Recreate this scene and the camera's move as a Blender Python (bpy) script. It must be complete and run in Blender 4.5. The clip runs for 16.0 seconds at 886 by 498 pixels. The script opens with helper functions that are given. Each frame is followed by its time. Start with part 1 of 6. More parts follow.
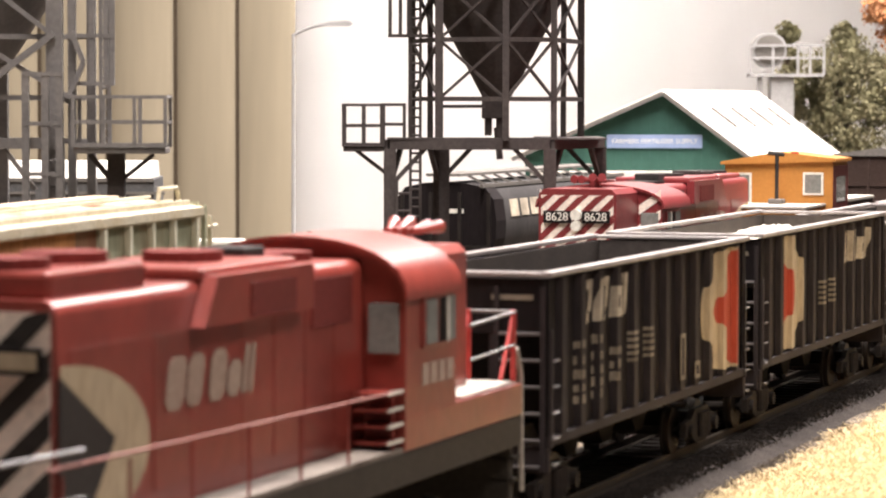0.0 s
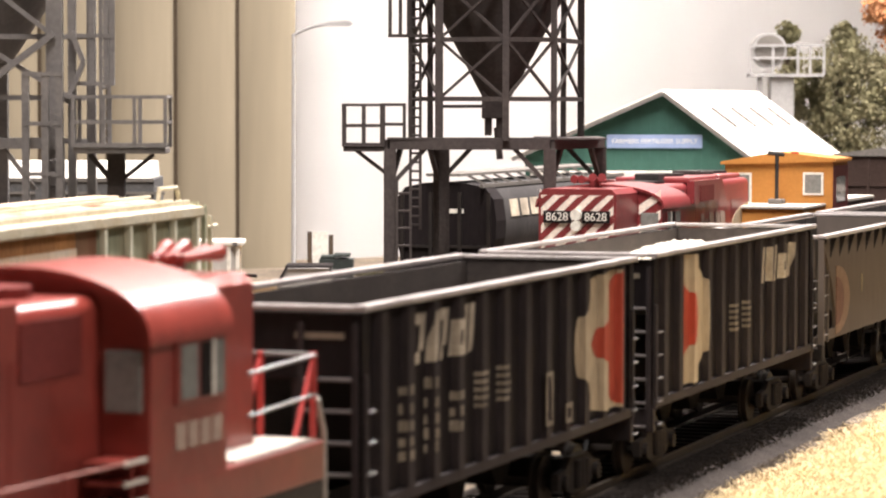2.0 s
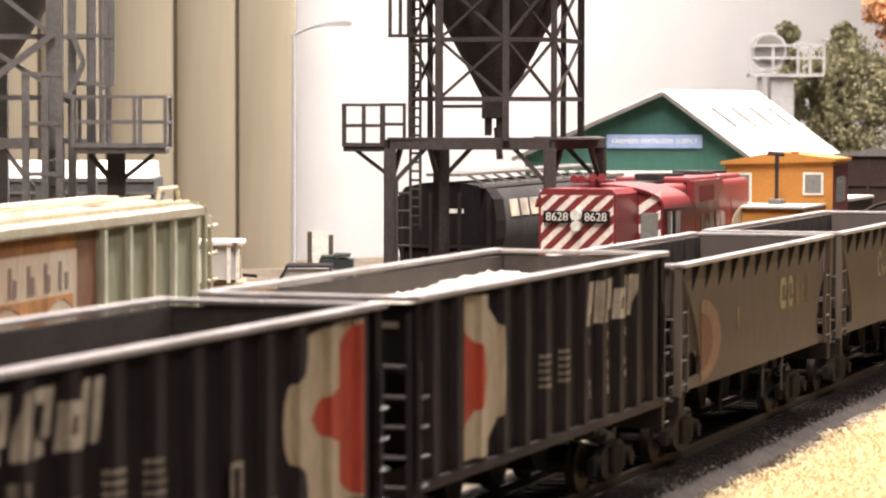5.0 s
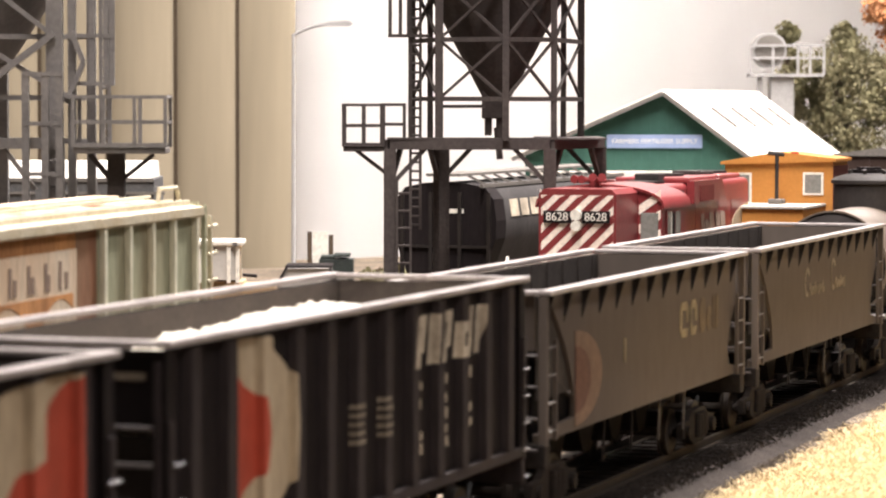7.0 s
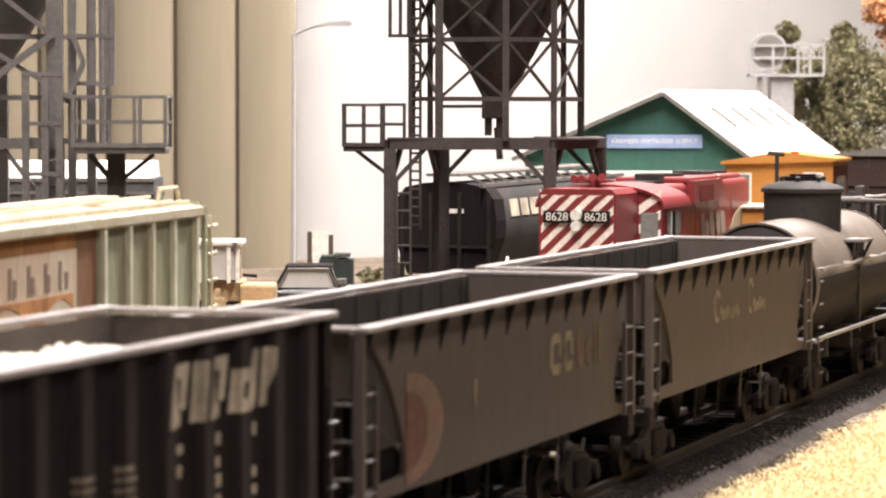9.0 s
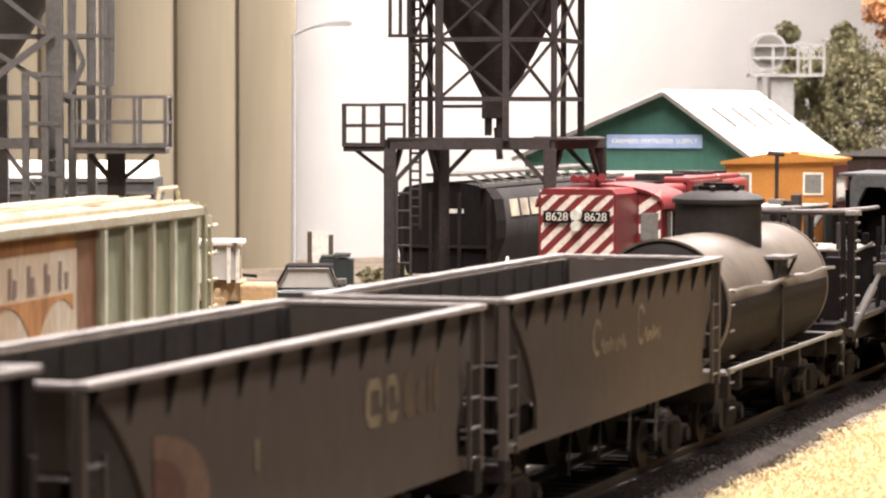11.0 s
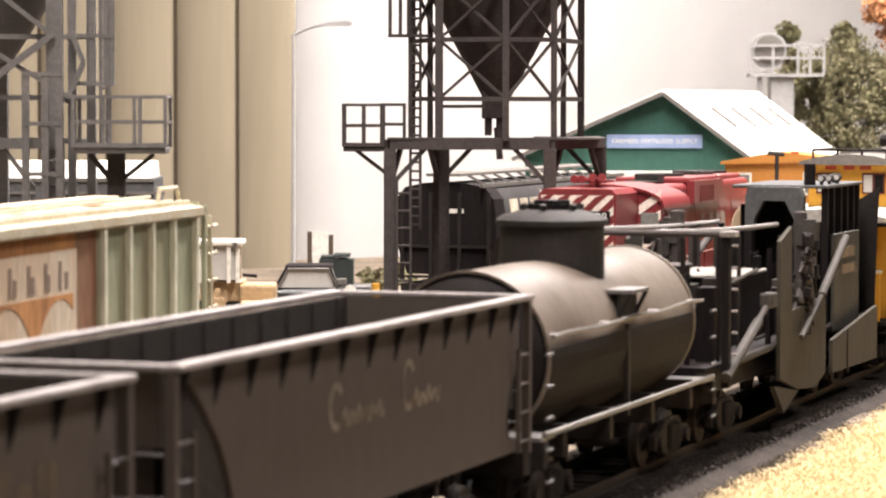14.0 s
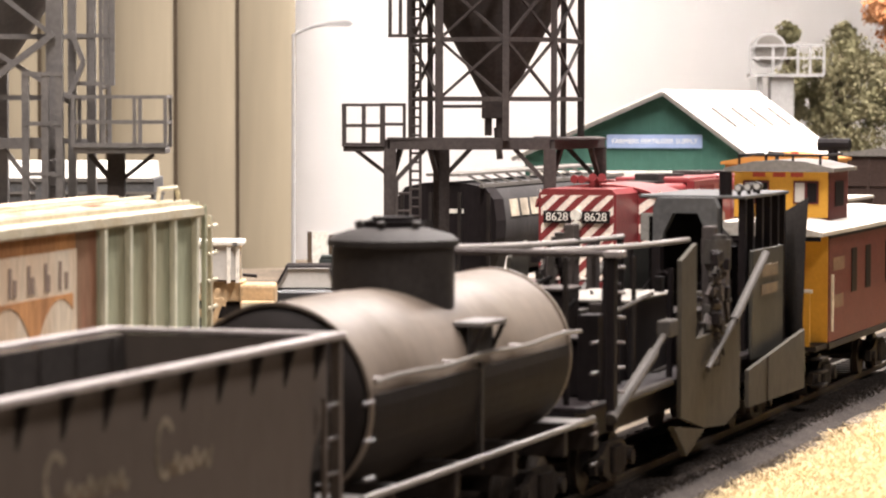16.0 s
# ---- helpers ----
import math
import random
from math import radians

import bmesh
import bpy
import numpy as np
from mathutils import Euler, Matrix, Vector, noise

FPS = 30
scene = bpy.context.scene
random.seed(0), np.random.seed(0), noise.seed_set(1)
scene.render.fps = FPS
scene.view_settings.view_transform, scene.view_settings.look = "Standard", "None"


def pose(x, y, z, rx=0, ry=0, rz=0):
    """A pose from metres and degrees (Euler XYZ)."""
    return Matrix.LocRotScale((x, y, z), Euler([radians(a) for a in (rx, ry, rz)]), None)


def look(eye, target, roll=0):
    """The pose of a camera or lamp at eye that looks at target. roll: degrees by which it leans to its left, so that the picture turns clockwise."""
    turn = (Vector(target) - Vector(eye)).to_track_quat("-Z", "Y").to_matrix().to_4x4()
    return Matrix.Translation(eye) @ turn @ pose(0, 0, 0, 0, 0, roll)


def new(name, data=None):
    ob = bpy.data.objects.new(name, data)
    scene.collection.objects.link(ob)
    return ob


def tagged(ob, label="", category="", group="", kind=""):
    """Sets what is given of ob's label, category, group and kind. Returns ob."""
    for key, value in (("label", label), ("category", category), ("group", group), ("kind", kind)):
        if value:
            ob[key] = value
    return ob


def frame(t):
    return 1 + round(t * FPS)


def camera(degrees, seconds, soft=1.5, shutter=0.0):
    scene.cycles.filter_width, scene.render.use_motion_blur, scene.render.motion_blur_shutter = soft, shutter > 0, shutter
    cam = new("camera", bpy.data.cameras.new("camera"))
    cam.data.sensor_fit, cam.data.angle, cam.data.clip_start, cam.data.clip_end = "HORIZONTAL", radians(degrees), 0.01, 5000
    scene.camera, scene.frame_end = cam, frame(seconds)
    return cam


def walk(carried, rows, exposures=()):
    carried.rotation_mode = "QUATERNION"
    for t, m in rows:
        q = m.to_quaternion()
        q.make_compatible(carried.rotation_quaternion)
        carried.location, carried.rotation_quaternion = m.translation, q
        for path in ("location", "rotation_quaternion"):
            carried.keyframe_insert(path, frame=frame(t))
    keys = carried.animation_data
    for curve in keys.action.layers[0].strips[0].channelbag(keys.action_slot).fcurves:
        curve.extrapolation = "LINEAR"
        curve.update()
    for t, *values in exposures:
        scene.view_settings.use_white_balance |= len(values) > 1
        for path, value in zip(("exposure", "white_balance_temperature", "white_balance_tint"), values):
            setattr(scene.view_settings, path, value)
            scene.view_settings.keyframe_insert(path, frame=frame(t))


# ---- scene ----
# Model railway in 1:87. Lengths below are in full-size metres; S brings them to the model.
S = 1 / 87.0
RAIL = -0.2            # top of the rails
GROUND = -0.55

cam = camera(16.42, 16.0, soft=2.1, shutter=0.5)
cam.data.dof.use_dof, cam.data.dof.focus_distance, cam.data.dof.aperture_fstop = True, 78 * S, 86.0
EYE = Vector((0.0, -14.62, 6.153))
WAY = Vector((0.94561, 0.32171, -0.04820))
VIEW = look(EYE * S, (EYE + WAY * 60) * S, 0.0952)
walk(cam, [(0.0, VIEW), (16.0, VIEW)], exposures=[(0.0, 1.26), (16.0, 1.26)])

# distance run by the train at each time
RUN = [(0, 0.0), (2, 7.954), (4, 15.922), (6, 23.968), (8, 31.807), (9, 35.72), (10, 39.708), (12, 47.631), (14, 55.29), (16, 63.062)]
MOVERS = []            # (object, place along the train)
ROLLERS = []           # (wheelset, x, z)

# ---- light: warm lamps assumed above the layout, one added fill, weak light from the walls ----
world = bpy.data.worlds.new("room_light")
scene.world = world
world.use_nodes = True
world.node_tree.nodes["Background"].inputs[0].default_value = (1.0, 0.95, 0.9, 1)
world.node_tree.nodes["Background"].inputs[1].default_value = 0.085


def overhead_lamp(x, y, z, sx, sy, power, tilt=0.0):
    """A strip lamp along x that shines down; tilt turns it towards +y."""
    d = bpy.data.lights.new("overhead_lamp", "AREA")
    d.shape, d.size, d.size_y, d.energy, d.color = "RECTANGLE", sx, sy, power, (1.0, 0.928, 0.905)
    ob = new("overhead_lamp", d)
    ob.matrix_basis = pose(x, y, z, tilt)
    return ob


overhead_lamp(0.55, 0.03, 0.8, 0.8, 0.08, 10.0)
overhead_lamp(1.4, -0.08, 0.8, 0.9, 0.1, 14.0, 12.0)
# unseen fill added on the aisle side to brighten the near faces
overhead_lamp(0.2, -0.9, 1.2, 0.5, 0.3, 4.9, 35.0)


# ---- materials ----
def mat(name, rgb, rough=0.6, metal=0.0, vary=0.15, scale=1.5, grime=None, amount=0.35, bump=0.15, spec=0.12, streak=1.0):
    """A painted or natural surface with grain at two sizes and a second colour as dirt; scale is per full-size metre."""
    m = bpy.data.materials.new(name)
    m.use_nodes = True
    nt = m.node_tree
    n, l = nt.nodes, nt.links
    b = n["Principled BSDF"]
    b.inputs["Roughness"].default_value = rough
    b.inputs["Metallic"].default_value = metal
    b.inputs["Specular IOR Level"].default_value = spec
    tc = n.new("ShaderNodeTexCoord")
    mp = n.new("ShaderNodeMapping")
    mp.inputs["Scale"].default_value = (87 * scale, 87 * scale, 87 * scale / streak)
    l.new(tc.outputs["Object"], mp.inputs["Vector"])
    big, fine = n.new("ShaderNodeTexNoise"), n.new("ShaderNodeTexNoise")
    big.inputs["Scale"].default_value, big.inputs["Detail"].default_value = 0.6, 5.0
    fine.inputs["Scale"].default_value, fine.inputs["Detail"].default_value = 7.0, 4.0
    for t in (big, fine):
        l.new(mp.outputs[0], t.inputs["Vector"])
    ramp = n.new("ShaderNodeValToRGB")
    ramp.color_ramp.elements[0].position, ramp.color_ramp.elements[1].position = 0.42, 0.72
    g = grime or tuple(c * 0.55 for c in rgb)
    ramp.color_ramp.elements[0].color = (0, 0, 0, 1)
    ramp.color_ramp.elements[1].color = (amount, amount, amount, 1)
    l.new(big.outputs[0], ramp.inputs[0])
    mix = n.new("ShaderNodeMixRGB")
    mix.inputs[1].default_value, mix.inputs[2].default_value = (*rgb, 1), (*g, 1)
    l.new(ramp.outputs[0], mix.inputs[0])
    hsv = n.new("ShaderNodeHueSaturation")
    mr = n.new("ShaderNodeMapRange")
    mr.inputs[1].default_value, mr.inputs[2].default_value = 0.3, 0.7
    mr.inputs[3].default_value, mr.inputs[4].default_value = 1 - vary, 1 + vary
    l.new(fine.outputs[0], mr.inputs[0])
    l.new(mr.outputs[0], hsv.inputs["Value"])
    l.new(mix.outputs[0], hsv.inputs["Color"])
    l.new(hsv.outputs[0], b.inputs["Base Color"])
    if bump:
        bp = n.new("ShaderNodeBump")
        bp.inputs["Strength"].default_value, bp.inputs["Distance"].default_value = bump, 0.0004
        l.new(fine.outputs[0], bp.inputs["Height"])
        l.new(bp.outputs[0], b.inputs["Normal"])
    m.diffuse_color = (*rgb, 1)
    return m


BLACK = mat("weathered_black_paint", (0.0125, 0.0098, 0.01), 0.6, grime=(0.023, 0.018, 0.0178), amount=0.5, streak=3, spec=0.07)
# paler black for ribs and other raised parts, as if lit
RIBBLACK = mat("lit_black_paint", (0.029, 0.0228, 0.023), 0.65, grime=(0.043, 0.0342, 0.034), amount=0.5, streak=3)
UNDER = mat("oily_underframe", (0.02, 0.0165, 0.015), 0.7, grime=(0.042, 0.032, 0.026), amount=0.5, spec=0.1)
RIM = mat("worn_rim", (0.34, 0.305, 0.29), 0.4, spec=0.35, grime=(0.13, 0.113, 0.104), amount=0.7)
RUNG = mat("dull_grab_iron", (0.1, 0.088, 0.085), 0.5, spec=0.3)
INSIDE = mat("hopper_inside", (0.062, 0.052, 0.047), 0.75, grime=(0.095, 0.079, 0.067), amount=0.6)
FADED = mat("faded_grey_brown_paint", (0.104, 0.0845, 0.071), 0.85, grime=(0.12, 0.0985, 0.083), amount=0.5, streak=2, scale=0.5, vary=0.06, bump=0.05)
GUSSET = mat("shaded_gusset", (0.02, 0.0165, 0.015), 0.7)
# near-black paint; on bays and corner panels it stands in for shade
DEEPBLACK = mat("black_paint_and_shade", (0.008, 0.0066, 0.0064), 0.8, spec=0.05)
DARKINSIDE = mat("dark_hopper_inside", (0.04, 0.034, 0.031), 0.75, grime=(0.06, 0.05, 0.043), amount=0.6)
CREAM = mat("aged_cream_paint", (0.44, 0.36, 0.25), 0.6, grime=(0.3, 0.22, 0.13), amount=0.6, streak=4)
FADECREAM = mat("rubbed_cream_paint", (0.27, 0.22, 0.14), 0.7, grime=(0.1, 0.085, 0.065), amount=0.9, scale=3)
SCRIPT = mat("rubbed_script_paint", (0.25, 0.21, 0.16), 0.7, grime=(0.1, 0.082, 0.06), amount=0.8, scale=3)
SMUDGE = mat("rubbed_brown_ghost", (0.15, 0.112, 0.075), 0.8, grime=(0.08, 0.067, 0.058), amount=0.8, scale=2.5)
ORANGERED = mat("orange_red_paint", (0.4, 0.066, 0.038), 0.55, grime=(0.3, 0.07, 0.045), amount=0.6, streak=4)
BROWNARC = mat("faded_brown_orange", (0.2, 0.128, 0.092), 0.7, grime=(0.13, 0.095, 0.073), amount=0.7)
RAILRED = mat("bright_railing_red", (0.42, 0.05, 0.045), 0.45, spec=0.3)
RED = mat("loco_red_paint", (0.26, 0.044, 0.032), 0.3, grime=(0.1, 0.024, 0.02), amount=0.65, scale=0.6, vary=0.12, spec=0.65)
REDFAR = mat("maroon_red_paint", (0.2, 0.03, 0.032), 0.34, grime=(0.11, 0.024, 0.022), amount=0.5, vary=0.15, spec=0.5)
SILL = mat("grimy_frame_grey", (0.045, 0.039, 0.032), 0.6, grime=(0.03, 0.026, 0.022))
WHITE = mat("white_paint", (0.72, 0.68, 0.6), 0.55, grime=(0.5, 0.45, 0.38))
GLASS = mat("dusty_cab_glass", (0.2, 0.2, 0.18), 0.12, spec=0.7, bump=0)
# on cab glass the pale colour stands in for the bright backdrop showing through
PALEGLASS = mat("pale_glazing", (0.5, 0.47, 0.43), 0.2, spec=0.6, bump=0, vary=0.05)
DARKGLASS = mat("dark_window", (0.014, 0.012, 0.012), 0.6, spec=0.05, bump=0)
STEEL = mat("worn_steel", (0.17, 0.155, 0.14), 0.45, 0.3)
RAILTOP = mat("rail_steel", (0.09, 0.075, 0.062), 0.45, 0.6)
WHEEL = mat("grimy_wheel_steel", (0.042, 0.034, 0.029), 0.6, 0.2)
RAILWIRE = mat("dull_rail_wire", (0.3, 0.13, 0.11), 0.6)
WORNLETTER = mat("worn_cream_lettering", (0.5, 0.43, 0.33), 0.7, grime=(0.12, 0.1, 0.08), amount=0.85, scale=2.2)
WALK = mat("worn_walkway", (0.2, 0.17, 0.145), 0.7, grime=(0.08, 0.06, 0.05), amount=0.8)
LETTER = mat("faded_loco_lettering", (0.4, 0.31, 0.25), 0.65, grime=(0.3, 0.2, 0.16), amount=0.5)
TANK = mat("dusty_tank_paint", (0.115, 0.09, 0.07), 0.55, spec=0.25, vary=0.12, grime=(0.17, 0.138, 0.106), amount=0.45, scale=0.6, streak=2)
# dark tank heads, and the shade painted on the tank's lower half
TANKDARK = mat("dark_tank_paint_and_shade", (0.0155, 0.0125, 0.0115), 0.7, spec=0.08, vary=0.12, grime=(0.026, 0.021, 0.018), amount=0.5, scale=0.6, streak=2)
DOME = mat("dark_dome_paint", (0.032, 0.028, 0.026), 0.65, grime=(0.075, 0.065, 0.058))
BLADE = mat("plow_blade_paint", (0.055, 0.048, 0.038), 0.85, grime=(0.045, 0.04, 0.034), amount=0.7, streak=3)
YELLOW = mat("caboose_yellow", (0.58, 0.3, 0.045), 0.5, vary=0.06, grime=(0.45, 0.22, 0.03))
BROWNRED = mat("caboose_brown_red", (0.105, 0.027, 0.024), 0.55, grime=(0.125, 0.045, 0.04))
ORANGE = mat("works_orange", (0.45, 0.2, 0.052), 0.5, vary=0.06, grime=(0.38, 0.15, 0.035))
ROOFGREY = mat("grey_roof", (0.42, 0.38, 0.33), 0.6)
TOWER = mat("tower_dark_steel", (0.06, 0.05, 0.047), 0.7, grime=(0.08, 0.066, 0.058), amount=0.6)
TOWERL = mat("tower_grey_steel", (0.14, 0.13, 0.125), 0.38, spec=0.5, grime=(0.22, 0.2, 0.185), amount=0.6)
CONCRETE = mat("beige_concrete", (0.262, 0.222, 0.158), 0.85, grime=(0.21, 0.176, 0.122), scale=0.25, vary=0.06, streak=10, amount=0.5)
SEAM = mat("silo_joint", (0.06, 0.045, 0.03), 0.9)
GREEN = mat("green_siding", (0.042, 0.1, 0.078), 0.6, grime=(0.028, 0.08, 0.06), scale=0.4, vary=0.08)
TINROOF = mat("pale_tin_roof", (0.78, 0.75, 0.68), 0.4, grime=(0.6, 0.57, 0.5), scale=0.4, vary=0.06)
TRIM = mat("grey_trim", (0.16, 0.145, 0.13), 0.6)
SIGNBLUE = mat("sign_blue", (0.26, 0.33, 0.5), 0.5, vary=0.05)
BOXGREEN = mat("pale_green_paint", (0.33, 0.34, 0.235), 0.6, grime=(0.3, 0.24, 0.15), amount=0.6, streak=6)
BOXCREAM = mat("pale_cream_paint", (0.5, 0.455, 0.345), 0.6, grime=(0.4, 0.32, 0.2), amount=0.8)
POSTCREAM = mat("pale_green_cream", (0.66, 0.64, 0.5), 0.6, grime=(0.45, 0.4, 0.28), amount=0.5, streak=4)
RUSTBROWN = mat("rust_over_green", (0.25, 0.125, 0.075), 0.8, grime=(0.26, 0.22, 0.14), amount=0.8, streak=6, vary=0.2)
RUST = mat("rusty_orange", (0.48, 0.235, 0.095), 0.8, grime=(0.26, 0.12, 0.06), amount=0.8, streak=5, vary=0.25)
RUSTCREAM = mat("rust_stained_cream", (0.6, 0.5, 0.38), 0.75, grime=(0.42, 0.2, 0.07), amount=0.5, streak=4)
GREYCAR = mat("slate_grey_paint", (0.1, 0.098, 0.097), 0.6)
BROWNCAR = mat("brown_car_paint", (0.05, 0.032, 0.026), 0.65)
CYLGREY = mat("dusty_dark_car_grey", (0.046, 0.042, 0.041), 0.65, grime=(0.075, 0.069, 0.066), amount=0.6, streak=3)
LOADERY = mat("dull_yellow_paint", (0.44, 0.31, 0.18), 0.55, grime=(0.4, 0.25, 0.1))
GLOSSBLACK = mat("glossy_black_paint", (0.02, 0.02, 0.022), 0.22, spec=0.6, bump=0)
RUBBER = mat("black_rubber", (0.02, 0.02, 0.02), 0.8)
DKGREEN = mat("dark_green_box", (0.035, 0.04, 0.036), 0.6)
CONCGREY = mat("grey_weathered_plastic", (0.33, 0.32, 0.31), 0.7, vary=0.12)
GRIT = mat("beige_grit", (0.4, 0.315, 0.225), 0.95, grime=(0.12, 0.1, 0.08), amount=0.9, scale=2.0, vary=0.3)
GRAVEL = mat("gravel_load", (0.62, 0.57, 0.48), 0.9, vary=0.3, scale=6)
DIRT = mat("dirt_ground", (0.17, 0.135, 0.1), 0.95, grime=(0.075, 0.062, 0.05), amount=0.8, scale=0.8, vary=0.35, bump=0.6)
BALLAST = mat("grey_ballast", (0.1, 0.079, 0.06), 0.95, grime=(0.046, 0.038, 0.031), amount=0.9, scale=2.5, vary=0.35, bump=0.8)
TIE = mat("dark_tie", (0.022, 0.018, 0.0155), 0.9)
DARKBED = mat("train_shade_ballast", (0.042, 0.034, 0.029), 0.95, grime=(0.024, 0.0195, 0.017), amount=0.9, scale=2.5, vary=0.4, bump=0.8)
STRAW = mat("straw_grass", (0.58, 0.46, 0.275), 0.9, grime=(0.5, 0.39, 0.22), amount=0.7, scale=1.2, vary=0.08, bump=0)
STRAWBASE = mat("straw_mat", (0.52, 0.41, 0.22), 0.95, grime=(0.43, 0.33, 0.18), amount=0.7, scale=2.5, vary=0.3, bump=0.5)
LEAF = mat("olive_foliage", (0.15, 0.138, 0.075), 0.85, grime=(0.25, 0.22, 0.135), amount=0.7, scale=1.2, vary=0.4, bump=0)
LEAFORANGE = mat("autumn_foliage", (0.46, 0.2, 0.085), 0.85, grime=(0.5, 0.3, 0.17), amount=0.7, scale=1.2, vary=0.35, bump=0)
BARK = mat("bark", (0.09, 0.065, 0.045), 0.9)
BACKDROP = mat("white_backdrop_board", (0.76, 0.735, 0.71), 0.8, grime=(0.74, 0.705, 0.66), scale=0.06, vary=0.01, bump=0, amount=0.5)
WALLPAINT = mat("room_wall_paint", (0.42, 0.39, 0.35), 0.85, vary=0.02, scale=0.05, bump=0)
BENCH = mat("bench_plywood", (0.3, 0.21, 0.13), 0.8, scale=0.1)
CARPET = mat("room_floor", (0.25, 0.2, 0.16), 0.9, scale=0.1)


# ---- mesh helpers (full-size metres) ----
def bx(bm, x0, x1, y0, y1, z0, z1, bevel=0.0):
    vs = [bm.verts.new((x, y, z)) for x in (x0, x1) for y in (y0, y1) for z in (z0, z1)]
    fs = [bm.faces.new([vs[i] for i in q]) for q in ((0, 1, 3, 2), (4, 6, 7, 5), (0, 4, 5, 1), (2, 3, 7, 6), (0, 2, 6, 4), (1, 5, 7, 3))]
    if bevel:
        es = list({e for f in fs for e in f.edges})
        bmesh.ops.bevel(bm, geom=es, offset=bevel, segments=2, affect="EDGES", profile=0.5)
    return bm


def box(x0, x1, y0, y1, z0, z1, bevel=0.0):
    return bx(bmesh.new(), x0, x1, y0, y1, z0, z1, bevel)


def rod(bm, a, b, r, n=8, r2=None):
    a, b = Vector(a), Vector(b)
    d = (b - a)
    m = Matrix.Translation((a + b) / 2) @ d.to_track_quat("Z", "Y").to_matrix().to_4x4()
    bmesh.ops.create_cone(bm, cap_ends=True, segments=n, radius1=r, radius2=r if r2 is None else r2, depth=d.length, matrix=m)
    return bm


def tube(pts, r, n=6):
    """One bent wire or pipe through the points."""
    bm = bmesh.new()
    pts = [Vector(p) for p in pts]
    rings = []
    for i, p in enumerate(pts):
        d = (pts[min(i + 1, len(pts) - 1)] - pts[max(i - 1, 0)]).normalized()
        q = d.to_track_quat("Z", "Y")
        rings.append([bm.verts.new(p + q @ Vector((r * math.cos(2 * math.pi * k / n), r * math.sin(2 * math.pi * k / n), 0))) for k in range(n)])
    for a, b in zip(rings, rings[1:]):
        for k in range(n):
            bm.faces.new((a[k], a[(k + 1) % n], b[(k + 1) % n], b[k]))
    bm.faces.new(rings[0][::-1])
    bm.faces.new(rings[-1])
    return bm


def beam(bm, a, b, w, h=None):
    """A square bar from a to b."""
    a, b = Vector(a), Vector(b)
    d = b - a
    m = Matrix.Translation((a + b) / 2) @ d.to_track_quat("Z", "Y").to_matrix().to_4x4() @ Matrix.Diagonal((w, h or w, d.length, 1))
    bmesh.ops.create_cube(bm, size=1.0, matrix=m)
    return bm


def prism(bm, pts, a0, a1, axis="y"):
    """A flat outline pulled from a0 to a1. axis y: outline in x, z; x: outline in y, z; z: outline in x, y."""
    def p(u, v, a):
        return {"y": (u, a, v), "x": (a, u, v), "z": (u, v, a)}[axis]
    lo = [bm.verts.new(p(u, v, a0)) for u, v in pts]
    hi = [bm.verts.new(p(u, v, a1)) for u, v in pts]
    k = len(pts)
    fs = [bm.faces.new(lo), bm.faces.new(hi[::-1])]
    for i in range(k):
        j = (i + 1) % k
        fs.append(bm.faces.new((lo[j], lo[i], hi[i], hi[j])))
    bmesh.ops.recalc_face_normals(bm, faces=fs)
    return bm


def part(name, bm, material, parent, label="", smooth=False, at=(0, 0, 0)):
    bm.transform(Matrix.Scale(S, 4))
    me = bpy.data.meshes.new(name)
    bm.normal_update()
    bm.to_mesh(me)
    bm.free()
    me.materials.append(material)
    if smooth:
        me.shade_smooth()
        me.set_sharp_from_angle(angle=radians(35))
    ob = new(name, me)
    ob.parent = parent
    ob.location = Vector(at) * S
    if label:
        ob["label"] = label
    return ob


def share(name, src, parent, at):
    ob = new(name, src.data)
    ob.parent = parent
    ob.location = Vector(at) * S
    return ob


def thing(name, m, label, category, group=""):
    ob = new(name)
    ob.empty_display_size = 0.01
    ob.matrix_basis = m
    return tagged(ob, label, category, group)


def place(x, y, z=0.0, rz=0.0):
    return pose(x * S, y * S, z * S, 0, 0, rz)


def solid(name, bm, material, label="", category="", kind="", m=None, smooth=False):
    ob = part(name, bm, material, None, "", smooth)
    if m:
        ob.matrix_basis = m
    return tagged(ob, label, category, "", kind)


def text(name, words, size, material, parent, at, rz=0.0, label="", depth=0.01):
    cu = bpy.data.curves.new(name, "FONT")
    cu.body, cu.size, cu.align_x, cu.align_y, cu.extrude = words, size * S, "CENTER", "CENTER", depth * S
    cu.materials.append(material)
    ob = new(name, cu)
    ob.parent = parent
    ob.matrix_basis = pose(at[0] * S, at[1] * S, at[2] * S, 90, 0, rz)
    if label:
        ob["label"] = label
    return ob


def disc_pts(cx, cz, rx, rz, a0, a1, n=14):
    return [(cx + rx * math.cos(radians(a0 + (a1 - a0) * i / n)), cz + rz * math.sin(radians(a0 + (a1 - a0) * i / n))) for i in range(n + 1)]


# ---- the room and the layout ----
room = [("wall_north", (-2.0, 3.6, 1.62, 1.7, -1.1, 1.35)), ("wall_south", (-2.0, 3.6, -2.1, -2.0, -1.1, 1.35)),
        ("wall_east", (3.5, 3.6, -2.0, 1.62, -1.1, 1.35)), ("wall_west", (-2.0, -1.9, -2.0, 1.62, -1.1, 1.35))]
for nm, b in room:
    solid(nm, box(*[c / S for c in b]), WALLPAINT, "plain painted wall of the layout room", "wall", "structure")
